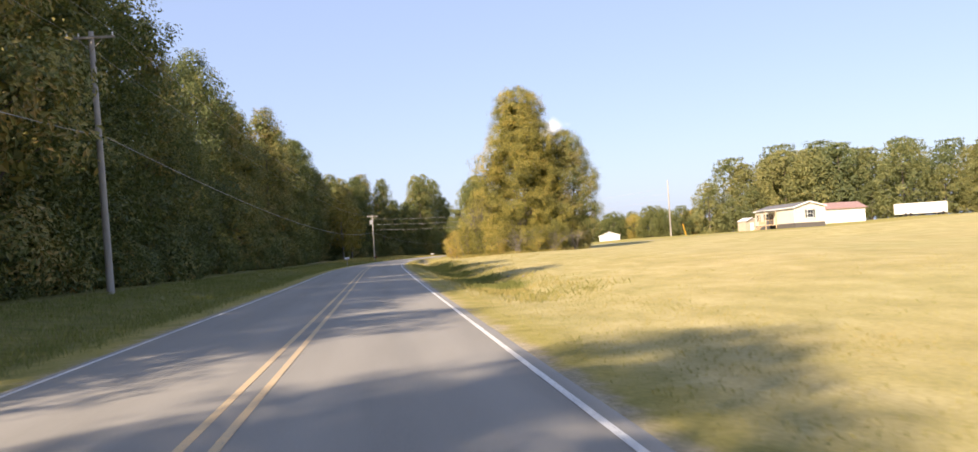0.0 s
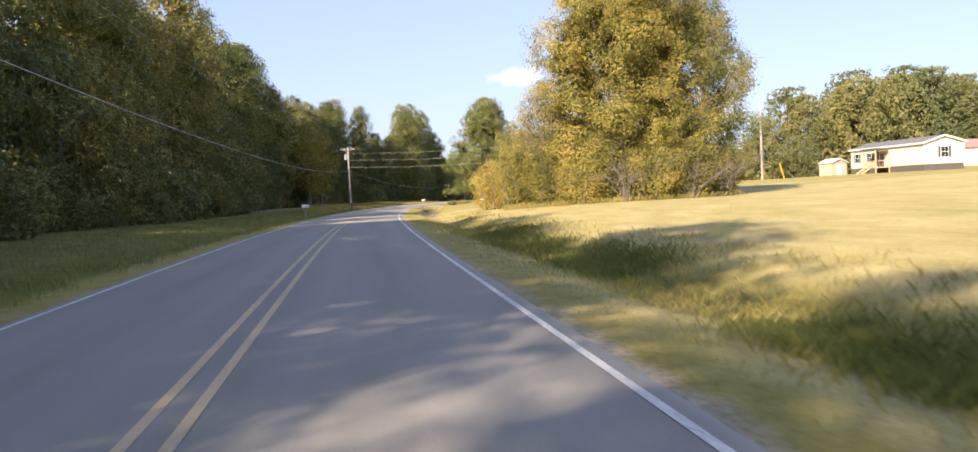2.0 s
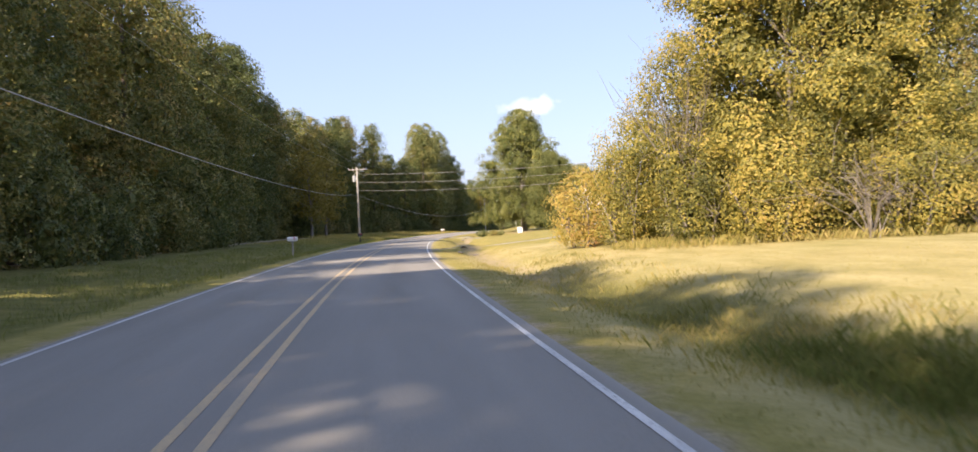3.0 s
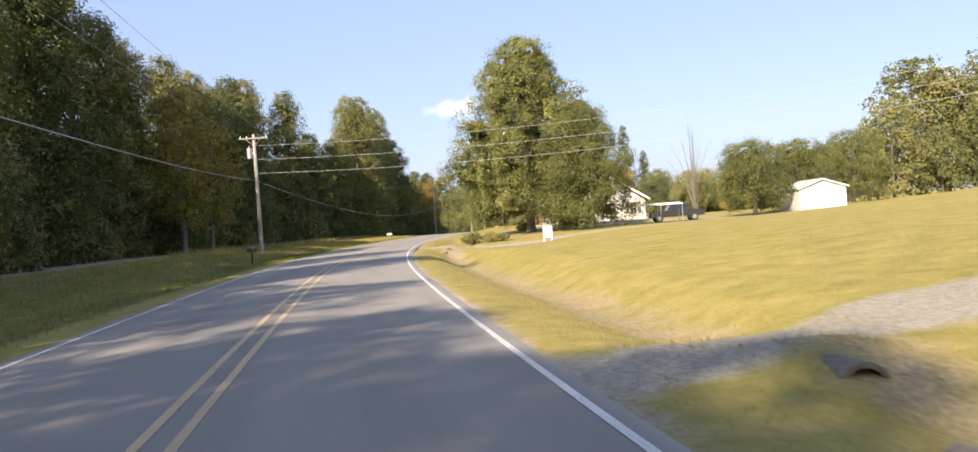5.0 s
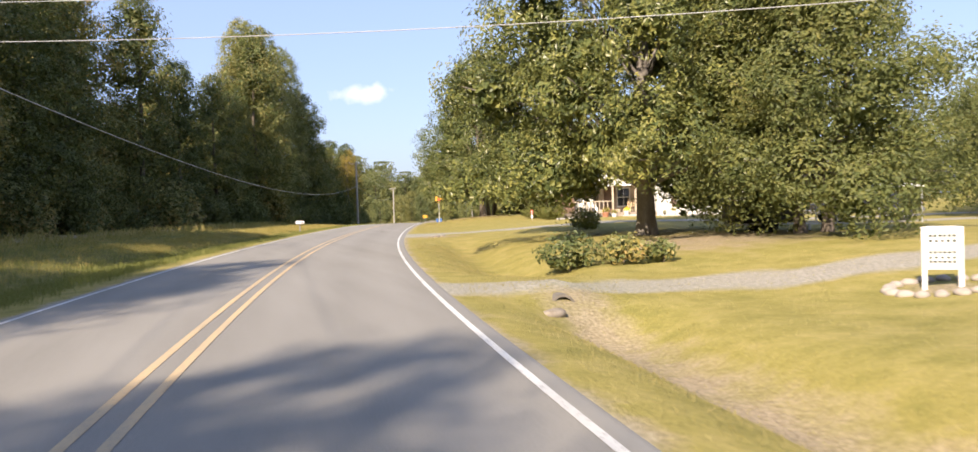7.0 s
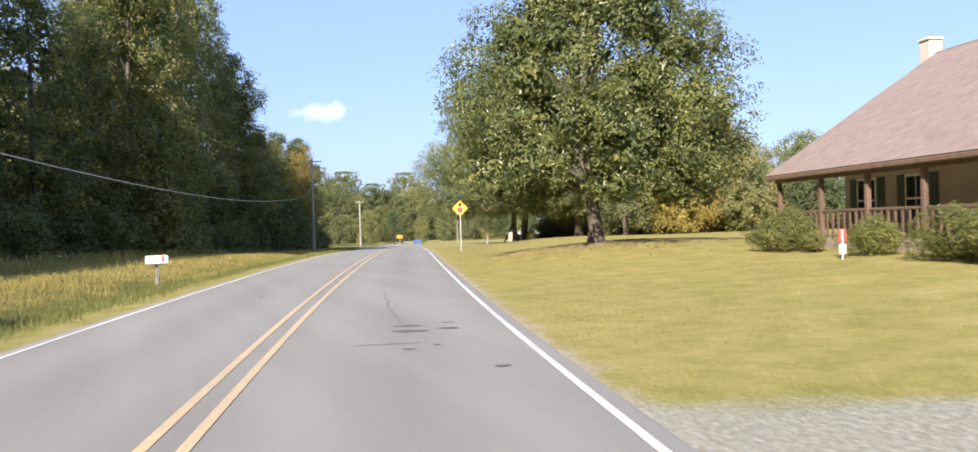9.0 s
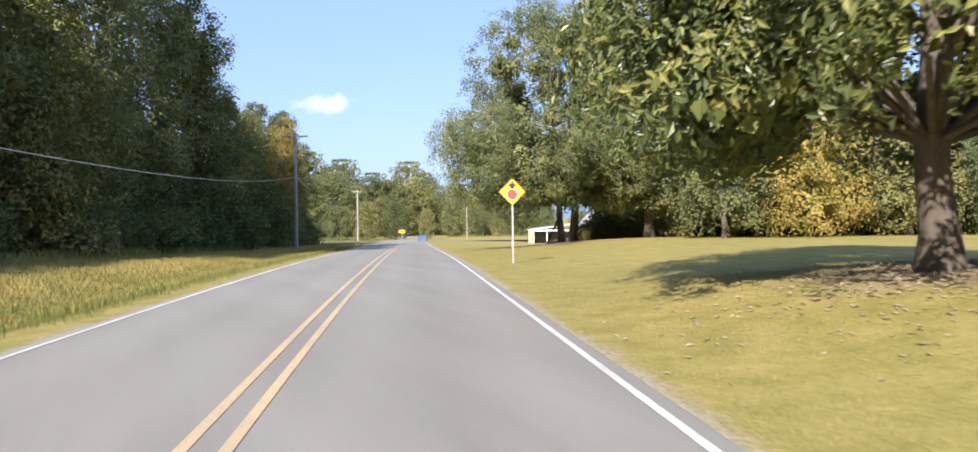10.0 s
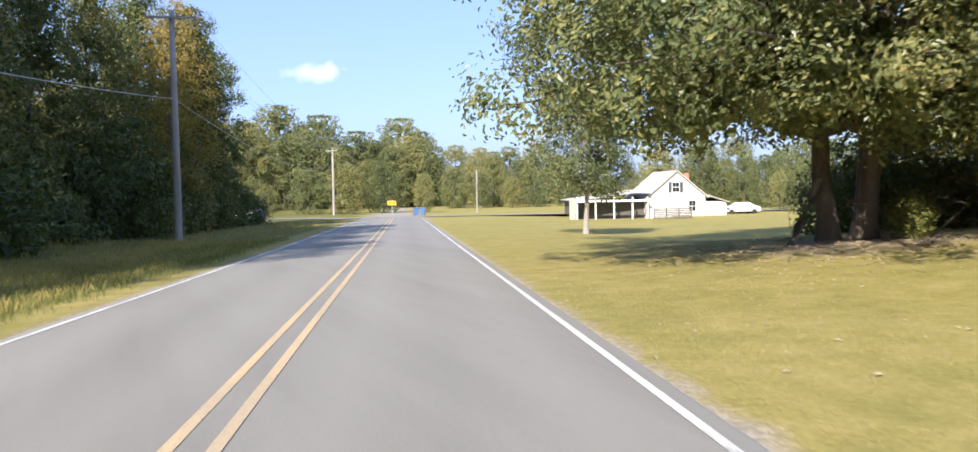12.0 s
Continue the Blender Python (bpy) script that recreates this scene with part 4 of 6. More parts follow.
def roof_side(xa, za, xb, zb, y0, y1, thick):
    """One sloping roof slab from the eave (xa, za) to the ridge (xb, zb)."""
    bm = bmesh.new()
    d = Vector((xb - xa, 0, zb - za)).normalized()
    nrm = Vector((-d.z, 0, d.x))
    if nrm.z < 0:
        nrm = -nrm
    pts = [Vector((xa, 0, za)), Vector((xb, 0, zb)), Vector((xb, 0, zb)) + nrm * thick, Vector((xa, 0, za)) + nrm * thick]
    a = [bm.verts.new((p.x, y0, p.z)) for p in pts]
    b = [bm.verts.new((p.x, y1, p.z)) for p in pts]
    bm.faces.new(a[::-1])
    bm.faces.new(b)
    for i in range(4):
        j = (i + 1) % 4
        bm.faces.new((a[i], a[j], b[j], b[i]))
    return bm


def window(parent, x, y, z, w, h, facing, shutters=None, frame_mat=None):
    """A sash window with frame, panes and shutters. facing: 'y' on a wall seen from -y, 'x' on a wall seen from -x."""
    fm = frame_mat or M_WHITE
    def at(u0, u1, w0, w1, z0, z1, b=0.0):
        return box(x + u0, x + u1, y + w0, y + w1, z + z0, z + z1, b) if facing == 'y' else box(x + w0, x + w1, y + u0, y + u1, z + z0, z + z1, b)
    fr = part("window", at(-w / 2 - 0.08, w / 2 + 0.08, -0.05, -0.002, -0.08, h + 0.08, 0.01), fm, parent)
    part("pane", at(-w / 2, w / 2, -0.058, -0.052, 0, h / 2 - 0.03), M_GLASS, fr, "dark glass pane")
    part("pane", at(-w / 2, w / 2, -0.058, -0.052, h / 2 + 0.03, h), M_GLASS, fr, "dark glass pane")
    part("muntin", at(-0.015, 0.015, -0.066, -0.06, 0, h), fm, fr)
    part("sill", at(-w / 2 - 0.12, w / 2 + 0.12, -0.12, -0.052, -0.13, -0.082), fm, fr)
    if shutters:
        for s_ in (-1, 1):
            c = s_ * (w / 2 + 0.09 + 0.2)
            part("shutter", at(c - 0.19, c + 0.19, -0.045, -0.003, -0.08, h + 0.08, 0.01), shutters, parent, "dark louvred shutter")


def siding(parent, x0, x1, y, z0, z1, board, mat, top=None):
    """Lapped boards on a wall that is seen from -y. top: (ridge x, half width, rise) clips them to a gable."""
    z = z0
    while z < z1 - 0.02:
        zt = min(z + board, z1)
        a, b = x0, x1
        if top:
            xr, half, rise = top
            k = half * max(0.0, 1 - (zt - z0) / rise)
            a, b = max(x0, xr - k), min(x1, xr + k)
            if b - a < 0.1:
                break
        bm = bmesh.new()
        v = [bm.verts.new(p) for p in ((a, y - 0.028, z), (b, y - 0.028, z), (b, y - 0.008, zt), (a, y - 0.008, zt), (a, y + 0.0, z), (b, y + 0.0, z))]
        bm.faces.new((v[0], v[1], v[2], v[3]))
        bm.faces.new((v[4], v[5], v[1], v[0]))
        part("siding_board", bm, mat, parent)
        z = zt


# ---- the porch house ----
house = thing("farmhouse", "white gabled farmhouse with brown shingle roof and wrap-around porch", "house", at=(28.92, 210.05, 0.62), turn=-14.1)
LY = 12.4
# tan here against white siding elsewhere: the porch's shade is in the colour
body = part("wall", box(2.5, 12.9, 2.5, LY - 0.3, -0.3, 2.55), M_TAN, house, "porch walls, the porch shade put into a tan colour")
part("wall", box(6.3, 12.9, 0.3, 2.502, -0.3, 2.45), M_SIDING, house, "white lapped siding walls")
part("gable", gable_prism(0.25, 12.95, 0.30, LY - 0.35, 2.42, 4.02), M_SIDING, house, "white lapped siding gable")
siding(house, 6.3, 12.9, 0.3, -0.25, 2.42, 0.2, M_SIDING)
siding(house, 0.3, 12.9, 0.3, 2.43, 6.3, 0.2, M_SIDING, (6.6, 6.2, 4.0))
part("roof", roof_side(-0.15, 2.28, 6.6, 6.63, -0.25, LY + 0.2, 0.16), M_ROOF, house)
part("roof", roof_side(13.35, 2.28, 6.6, 6.63, -0.25, LY + 0.2, 0.16), M_ROOF, house)
part("ridge_cap", rod((6.6, -0.25, 6.78), (6.6, LY + 0.2, 6.78), 0.07), M_ROOF, house)
for sx in (-1, 1):
    part("bargeboard", roof_side(6.6 + sx * 6.8, 2.16, 6.6, 6.55, -0.31, -0.255, 0.24), M_WHITE, house, "white bargeboard")
part("gutter", box(-0.27, -0.16, -0.2, LY + 0.15, 2.24, 2.38, 0.03), M_BROWN, house, "brown gutter")
part("porch_ceiling", box(0.0, 6.3, 0.32, 2.498, 2.34, 2.415), M_WHITE, house)
part("porch_ceiling", box(0.0, 2.498, 2.502, LY, 2.34, 2.412), M_WHITE, house)
part("porch_beam", box(0.02, 0.16, 0.3, LY, 2.14, 2.338, 0.01), M_BROWN, house)
part("porch_beam", box(0.162, 6.3, 0.3, 0.44, 2.2, 2.338, 0.01), M_WHITE, house)
part("porch_floor", box(0.0, 2.498, 0.2, LY, -0.2, 0.27, 0.02), M_DECK, house, "weathered porch floor")
part("porch_floor", box(2.5, 6.298, 0.2, 2.498, -0.2, 0.27, 0.02), M_DECK, house, "weathered porch floor")
part("step", box(3.6, 6.0, -0.25, 0.198, -0.25, 0.1, 0.02), M_CONCRETE, house, "concrete step")
part("step", box(3.4, 6.2, -0.65, -0.252, -0.3, -0.04, 0.02), M_CONCRETE, house, "concrete step")
post_spots = [(0.1, y) for y in (0.4, 2.6, 4.8, 7.2, 9.6, 12.2)] + [(3.05, 0.4), (4.75, 0.4)]
for k, (x, y) in enumerate(post_spots):
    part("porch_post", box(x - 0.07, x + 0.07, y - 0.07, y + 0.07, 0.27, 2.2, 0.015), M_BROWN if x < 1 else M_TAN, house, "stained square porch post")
ys = [y for x, y in post_spots if x < 1]
for a, b in zip(ys[:-1], ys[1:]):
    part("rail", box(0.07, 0.13, a + 0.07, b - 0.07, 1.08, 1.16, 0.01), M_BROWN, house)
    for k in range(1, 8):
        y = a + (b - a) * k / 8
        part("baluster", box(0.08, 0.12, y - 0.035, y + 0.035, 0.28, 1.08), M_BROWN, house)
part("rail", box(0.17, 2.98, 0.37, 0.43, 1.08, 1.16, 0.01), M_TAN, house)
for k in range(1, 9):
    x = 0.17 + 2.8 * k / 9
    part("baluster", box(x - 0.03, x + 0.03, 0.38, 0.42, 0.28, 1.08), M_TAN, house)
window(house, 4.4, 2.5, 0.75, 0.9, 1.3, 'y')
door = part("door", box(2.9, 3.75, 2.44, 2.498, 0.27, 2.25, 0.01), M_BROWN, house, "dark front door")
part("door_knob", rod((3.65, 2.4, 1.25), (3.65, 2.44, 1.25), 0.03), M_CHROME, door)
for y in (4.4, 8.3, 10.8):
    window(house, 2.5, y, 0.75, 0.9, 1.35, 'x', M_SHUTTER)
window(house, 8.3, 0.27, 0.7, 0.85, 1.35, 'y', M_BROWN)
window(house, 11.4, 0.27, 0.7, 0.85, 1.35, 'y', M_BROWN)
chim = part("chimney", box(6.33, 6.87, LY + 0.22, LY + 0.76, -0.3, 7.3, 0.02), M_BRICKCHIM, house, "cream painted chimney")
part("chimney_cap", box(6.28, 6.92, LY + 0.17, LY + 0.81, 7.302, 7.4, 0.02), M_BRICKCHIM, chim)

HM = house.matrix_world.copy()


def at_house(x, y, z=0.27, turn=0.0):
    return HM @ pose(x, y, z, 0, 0, turn)


def porch_chair(m):
    r = thing("porch_chair", "white slatted wooden porch chair", "chair", "chairs on the porch")
    part("seat", box(-0.28, 0.28, -0.26, 0.26, 0.38, 0.42, 0.01), M_WHITE, r)
    for k in range(5):
        x = -0.22 + 0.11 * k
        part("back_slat", box(x - 0.04, x + 0.04, 0.2, 0.23, 0.42, 1.02 + 0.06 * (2 - abs(k - 2)), 0.008), M_WHITE, r)
    for sx in (-0.3, 0.3):
        part("armrest", box(sx - 0.05, sx + 0.05, -0.3, 0.26, 0.62, 0.65, 0.008), M_WHITE, r)
        for sy in (-0.24, 0.22):
            part("leg", box(sx - 0.03, sx + 0.03, sy - 0.03, sy + 0.03, 0, 0.62), M_WHITE, r)
    r.matrix_world = m
    return r


ch = porch_chair(at_house(0.75, 1.05, turn=-20))
copy_thing(ch, at_house(1.6, 1.25, turn=12))
bench = thing("porch_bench", "tan wooden porch bench with slatted back", "bench")
part("seat", box(-0.75, 0.75, -0.25, 0.25, 0.4, 0.45, 0.01), M_LUMBER, bench)
for k in range(7):
    x = -0.66 + 0.22 * k
    part("back_slat", box(x - 0.06, x + 0.06, 0.2, 0.23, 0.46, 1.0, 0.008), M_LUMBER, bench)
for sx in (-0.72, 0.72):
    part("armrest", box(sx - 0.04, sx + 0.04, -0.28, 0.25, 0.65, 0.69, 0.008), M_LUMBER, bench)
    for sy in (-0.22, 0.21):
        part("leg", box(sx - 0.035, sx + 0.035, sy - 0.035, sy + 0.035, 0, 0.65), M_LUMBER, bench)
bench.matrix_world = at_house(5.3, 1.7, turn=8)


def flower_pot(m, mat, blooms, size, label):
    r = thing("flower_pot", label, "flower pot", "pots by the porch")
    bm = bmesh.new()
    bmesh.ops.create_cone(bm, cap_ends=True, segments=16, radius1=size * 0.36, radius2=size * 0.5, depth=size * 0.8, matrix=Matrix.Translation((0, 0, size * 0.4)))
    part("pot", bm, mat, r)
    part("rim", rod((0, 0, size * 0.74), (0, 0, size * 0.86), size * 0.54, sides=16), mat, r)
    g = np.random.default_rng(int(size * 1000))
    p, o = crown_points(g, [(0, 0, size * 1.15, size * 0.62)], 420 / size ** 2, (0.7, 1.05), -0.2)
    v, q = leaf_quads(g, p, o, size * 0.26, 0.6)
    grid_mesh("plant", v, q, blooms, r)
    r.matrix_world = m
    return r


pm = flower_pot(at_house(3.95, 0.05, 0.1), M_WHITE, M_MUM, 0.34, "white pot of yellow chrysanthemums on the porch step")
copy_thing(pm, at_house(5.6, 0.02, 0.1))
flower_pot(at_house(2.3, -0.35, -0.12), M_CLAY, M_AUTUMN, 0.5, "terracotta pot with a straggly rusty plant")
copy_thing(flower_pot(at_house(2.9, -0.5, -0.12), M_WHITE, M_AUTUMN, 0.38, "white pot with a dry straggly plant"), at_house(7.3, -0.4, -0.1))
stat = thing("garden_figure", "small white plaster garden ornament beside the porch", "ornament")
bm = bmesh.new()
for z, r in ((0.1, 0.2), (0.3, 0.17), (0.52, 0.15), (0.7, 0.11)):
    bmesh.ops.create_icosphere(bm, subdivisions=2, radius=r, matrix=Matrix.Translation((0, 0, z)))
part("ornament", bm, M_WHITE, stat, smooth=True)
stat.matrix_world = at_house(1.6, -0.5, -0.08)
flag = thing("yard_sign", "small red and white sign on a stake by the shrubs", "sign")
part("stake", box(-0.015, 0.015, -0.012, 0.012, -0.2, 0.7), M_WHITE, flag)
part("panel", box(-0.09, 0.09, -0.035, -0.014, 0.4, 0.72), M_RED, flag, "red panel")
part("panel", box(-0.08, 0.08, -0.035, -0.013, 0.1, 0.34), M_WHITE, flag, "white panel")
flag.matrix_world = at_house(-2.3, 4.7, -0.1, 150)


def shrub(x, y, w, h, seed, mat, label, group="clipped shrubs along the porch", leaf=0.055):
    g = np.random.default_rng(seed)
    r = thing("shrub", label, "shrub", group, at=(x, y, gz(x, y)), turn=-16.7)
    lobes = [(g.uniform(-1, 1) * w[0] * 0.36, g.uniform(-1, 1) * w[1] * 0.36, h * g.uniform(0.3, 0.62), h * g.uniform(0.3, 0.42)) for _ in range(int(10 * w[1]))]
    p, o = crown_points(g, lobes, 2200 / (leaf / 0.09) ** 2 / h ** 0.5, (0.75, 1.02), -1.1)
    p[:, 2] = p[:, 2].clip(0.03, h)
    v, q = leaf_quads(g, p, o, leaf, 0.6)
    v[:, 2] = v[:, 2].clip(0.005)
    grid_mesh("foliage", v, q, mat, r)
    st = [tube([(0, k * w[1] * 0.2, -0.1), (0.05, k * w[1] * 0.22, h * 0.3), (0.1 * k, k * w[1] * 0.28, h * 0.6)], [0.03, 0.022, 0.01], 5) for k in (-1, 0, 1)]
    v, q = joined(st)
    grid_mesh("woody_base", v, q, M_BARK, r)
    return r


for k, (x, y, w, d, a) in enumerate(((-0.6, -1.15, 1.7, 0.3, 14), (1.0, -1.3, 1.2, 0.28, -6), (7.6, -1.6, 3.2, 1.0, -10))):
    c = at_house(x, y) @ Vector((0, 0, 0))
    slab = thing("garden_slab", "pale concrete slab lying along the flower bed", "slab", "slabs by the porch", at=(c.x, c.y, gz(c.x, c.y)), turn=-14 + a)
    part("slab", box(-w / 2, w / 2, -d / 2, d / 2, -0.08, 0.09, 0.02), M_CONCRETE, slab)
for k, (x, y, size) in enumerate(((0.55, -0.8, 0.3), (1.2, -0.75, 0.26), (6.55, -0.75, 0.24))):
    c = at_house(x, y) @ Vector((0, 0, 0))
    flower_pot(pose(c.x, c.y, gz(c.x, c.y), 0, 0, k * 40), M_SKIRT, M_AUTUMN if k else M_SHRUB, size, "small dark flower pot on the ground by the porch")
for k, (lx, ly, w, h) in enumerate(((-1.3, 1.5, (1.4, 4.4), 1.3), (-1.3, 5.2, (1.3, 1.5), 1.15), (-1.2, 7.9, (0.8, 0.8), 0.7), (-1.4, 9.5, (1.6, 2.0), 1.45))):
    c = at_house(lx, ly) @ Vector((0, 0, 0))
    shrub(c.x, c.y, w, h, 300 + k, M_SHRUB, "clipped rounded green shrub in front of the porch")
for k, (x, y, w, h) in enumerate(((13.2, 177.8, (1.3, 1.3), 1.1), (14.6, 177.3, (1.2, 1.2), 0.9), (15.7, 177.0, (0.9, 0.9), 0.7), (22.2, 194.7, (1.2, 1.6), 1.2))):
    shrub(x, y, w, h, 320 + k, M_SHRUB if k == 3 else M_WOODS, "low loose shrub beside the gravel drive", "low shrubs by the drive", 0.12)

# ---- the mobile home, garage, trailer and sheds ----
mh = thing("mobile_home", "cream single-storey manufactured home with dark skirting and shutters", "house", at=(82.2, 155.4, 1.72), turn=-3)
W, L = 6.5, 20.0
part("skirting", box(0.05, W - 0.05, 0.05, L - 0.05, -0.3, 1.0), M_SKIRT, mh)
part("wall", box(0, W, 0, L, 1.002, 4.25), M_CREAM, mh)
part("gable", gable_prism(0, W, 0.01, L - 0.01, 4.252, 0.95), M_CREAM, mh)
part("roof", roof_side(-0.3, 4.16, W / 2, 5.22, -0.3, L + 0.3, 0.12), M_DARKROOF, mh)
part("roof", roof_side(W + 0.3, 4.16, W / 2, 5.22, -0.3, L + 0.3, 0.12), M_DARKROOF, mh)
for sx in (-1, 1):
    part("bargeboard", roof_side(W / 2 + sx * (W / 2 + 0.32), 4.06, W / 2, 5.14, -0.36, -0.305, 0.24), M_WHITE, mh, "white bargeboard")
part("fascia", box(-0.36, -0.30, -0.3, L + 0.3, 4.06, 4.3), M_WHITE, mh, "white fascia")
part("corner_trim", box(-0.03, 0.12, -0.03, -0.002, 1.0, 4.25), M_WHITE, mh)
part("corner_trim", box(W - 0.12, W + 0.03, -0.03, -0.002, 1.0, 4.25), M_WHITE, mh)
window(mh, W / 2 + 0.1, 0, 2.0, 1.1, 1.55, 'y', M_SHUTTER)
for y in (18.0, 14.2, 12.6):
    window(mh, 0, y, 2.0, 1.0, 1.4, 'x', M_SHUTTER)
part("door", box(-0.06, -0.004, 10.2, 11.2, 1.05, 3.2), M_BROWN, mh, "dark entrance door in the porch")
deck = thing("wooden_porch", "raw lumber entry porch with steps and roof posts", "porch", at=(82.2, 155.4, 1.72), turn=-3)
part("floor", box(-2.6, -0.01, 8.4, 12.0, 0.85, 1.0, 0.01), M_LUMBER, deck)
for x in (-2.5, -0.2):
    for y in (8.5, 11.9):
        part("post", box(x - 0.08, x + 0.08, y - 0.08, y + 0.08, -0.3, 3.9), M_LUMBER, deck)
part("porch_roof", box(-2.8, -0.38, 8.2, 12.2, 3.9, 4.05, 0.02), M_DARKROOF, deck)
part("rail", box(-2.56, -2.44, 8.6, 11.8, 1.95, 2.05), M_LUMBER, deck)
part("rail", box(-2.42, -0.3, 8.45, 8.55, 1.95, 2.05), M_LUMBER, deck)
part("rail_panel", box(-2.53, -2.47, 8.6, 11.8, 1.1, 1.8), M_LUMBER, deck)
for k in range(5):
    part("step", box(-2.6 - 0.32 * (k + 1), -2.6 - 0.32 * k, 10.0, 11.6, 0.62 - 0.2 * k, 0.70 - 0.2 * k), M_LUMBER, deck)
for y in (9.95, 11.65):
    part("stringer", roof_side(-4.3, -0.35, -2.6, 0.8, y - 0.04, y + 0.04, 0.2), M_LUMBER, deck)

gar = thing("garage", "white metal garage with a faded red roof", "garage", at=(98.2, 173.2, 2.3), turn=-5)
part("wall", box(0, 10.2, 0, 8, -0.3, 3.3), M_WHITE, gar)
for side_y, ry in ((-0.4, 4.0), (8.4, 4.0)):
    bm = bmesh.new()
    d = 0.14
    y0, y1 = (side_y, ry)
    v = [bm.verts.new(p) for p in ((-0.4, y0, 3.22), (10.6, y0, 3.22), (10.6, y1, 4.7), (-0.4, y1, 4.7), (-0.4, y0, 3.22 + d), (10.6, y0, 3.22 + d), (10.6, y1, 4.7 + d), (-0.4, y1, 4.7 + d))]
    for f in ((0, 1, 2, 3), (7, 6, 5, 4), (0, 4, 5, 1), (1, 5, 6, 2), (2, 6, 7, 3), (3, 7, 4, 0)):
        bm.faces.new([v[i] for i in f])
    part("roof", bm, M_REDROOF, gar, "faded red metal roof")
part("gable", box(0.02, 10.18, 3.7, 4.3, 3.302, 4.5), M_WHITE, gar)
trl = thing("box_trailer", "long white box trailer parked at the field edge", "trailer", at=(122.6, 181.0, gz(128, 180)), turn=-7)
part("body", box(0, 11.8, 0, 2.5, 0.55, 3.15, 0.05), M_WHITE, trl)
part("chassis", box(0.5, 11.3, 0.5, 2.0, 0.3, 0.548), M_BLACK, trl)
for x in (1.6, 2.8, 10.6):
    for y in (0.0, 2.3):
        part("wheel", rod((x, y, 0.42), (x, y + 0.22, 0.42), 0.44, sides=18), M_RUBBER, trl)
part("landing_leg", box(9.2, 9.35, 0.3, 0.45, -0.2, 0.55), M_GALV, trl)


def small_shed(name, label, at, turn, w, d, eave, peak, mat, roof_mat):
    r = thing(name, label, "shed", at=at, turn=turn)
    part("wall", box(0, w, 0, d, -0.3, eave), mat, r)
    part("gable", gable_prism(0, w, 0.01, d - 0.01, eave + 0.002, peak - eave), mat, r)
    for a in (-1, 1):
        part("roof", roof_side(w / 2 + a * (w / 2 + 0.2), eave - 0.06, w / 2, peak + 0.03, -0.2, d + 0.2, 0.08), roof_mat, r)
        part("bargeboard", roof_side(w / 2 + a * (w / 2 + 0.2), eave - 0.14, w / 2, peak - 0.03, -0.25, -0.205, 0.14), M_WHITE, r)
    dd = part("door", box(w / 2 - 0.5, w / 2 + 0.5, -0.04, -0.003, 0.05, 1.95, 0.01), M_WHITE, r, "white panelled shed door")
    part("handle", box(w / 2 + 0.36, w / 2 + 0.42, -0.08, -0.042, 0.95, 1.1), M_BLACK, dd)
    part("vent", box(w / 2 - 0.2, w / 2 + 0.2, -0.03, -0.004, eave + 0.1, eave + 0.32), M_GALV, r)
    return r


small_shed("garden_shed", "white gabled garden shed with a pale roof", (49.6, 187.2, 0.18), -14, 4.8, 6.0, 2.45, 3.25, M_SIDING, M_CONCRETE)
small_shed("garden_shed", "small tan shed behind the mobile home", (85.0, 184.3, gz(86.5, 185.5)), 8, 3.4, 3.4, 2.4, 3.1, M_TAN, M_SIDING)
small_shed("well_house", "little white shed far down the field", (77.0, 246.0, gz(77, 246)), 0, 2.6, 2.6, 1.5, 2.3, M_SIDING, M_SIDING)

# ---- the pickup and the yard things under the magnolia ----
tk = thing("pickup_truck", "dark grey pickup truck parked on the grass", "truck", at=(38.2, 192.4, gz(38.2, 192.4) + 0.02), turn=-15)
bm = bmesh.new()
side = ((-2.85, 0.45), (-2.85, 1.02), (-1.1, 1.08), (-0.95, 1.14), (-0.55, 1.82), (1.15, 1.84), (1.3, 1.16), (2.85, 1.14), (2.88, 0.5))
lo = [bm.verts.new((x, -0.95 + (0.14 if z > 1.3 else 0), z)) for x, z in side]
hi = [bm.verts.new((x, 0.95 - (0.14 if z > 1.3 else 0), z)) for x, z in side]
bm.faces.new(lo)
bm.faces.new(hi[::-1])
for i in range(len(side)):
    j = (i + 1) % len(side)
    bm.faces.new((lo[i], hi[i], hi[j], lo[j]))
bmesh.ops.bevel(bm, geom=list(bm.edges), offset=0.04, segments=2, affect='EDGES', profile=0.5)
truck_body = part("body", bm, M_TRUCK, tk)
for y in (-0.83, 0.83):
    bmw = bmesh.new()
    o = 0.012 if y > 0 else -0.012
    v = [bmw.verts.new(p) for p in ((-0.62, y + o * 9, 1.2), (1.1, y + o * 9, 1.2), (1.0, y + o * 1.5, 1.72), (-0.42, y + o * 1.5, 1.72))]
    bmw.faces.new(v)
    part("side_window", bmw, M_GLASS, truck_body, "dark side glass")
for x in (-1.8, 1.85):
    for y in (-0.97, 0.73):
        w = part("wheel", rod((x, y, 0.38), (x, y + 0.24, 0.38), 0.39, sides=24), M_RUBBER, tk)
        part("rim", rod((x, y - 0.012, 0.38), (x, y + 0.252, 0.38), 0.24, sides=16), M_CHROME, w, "bright alloy rim")
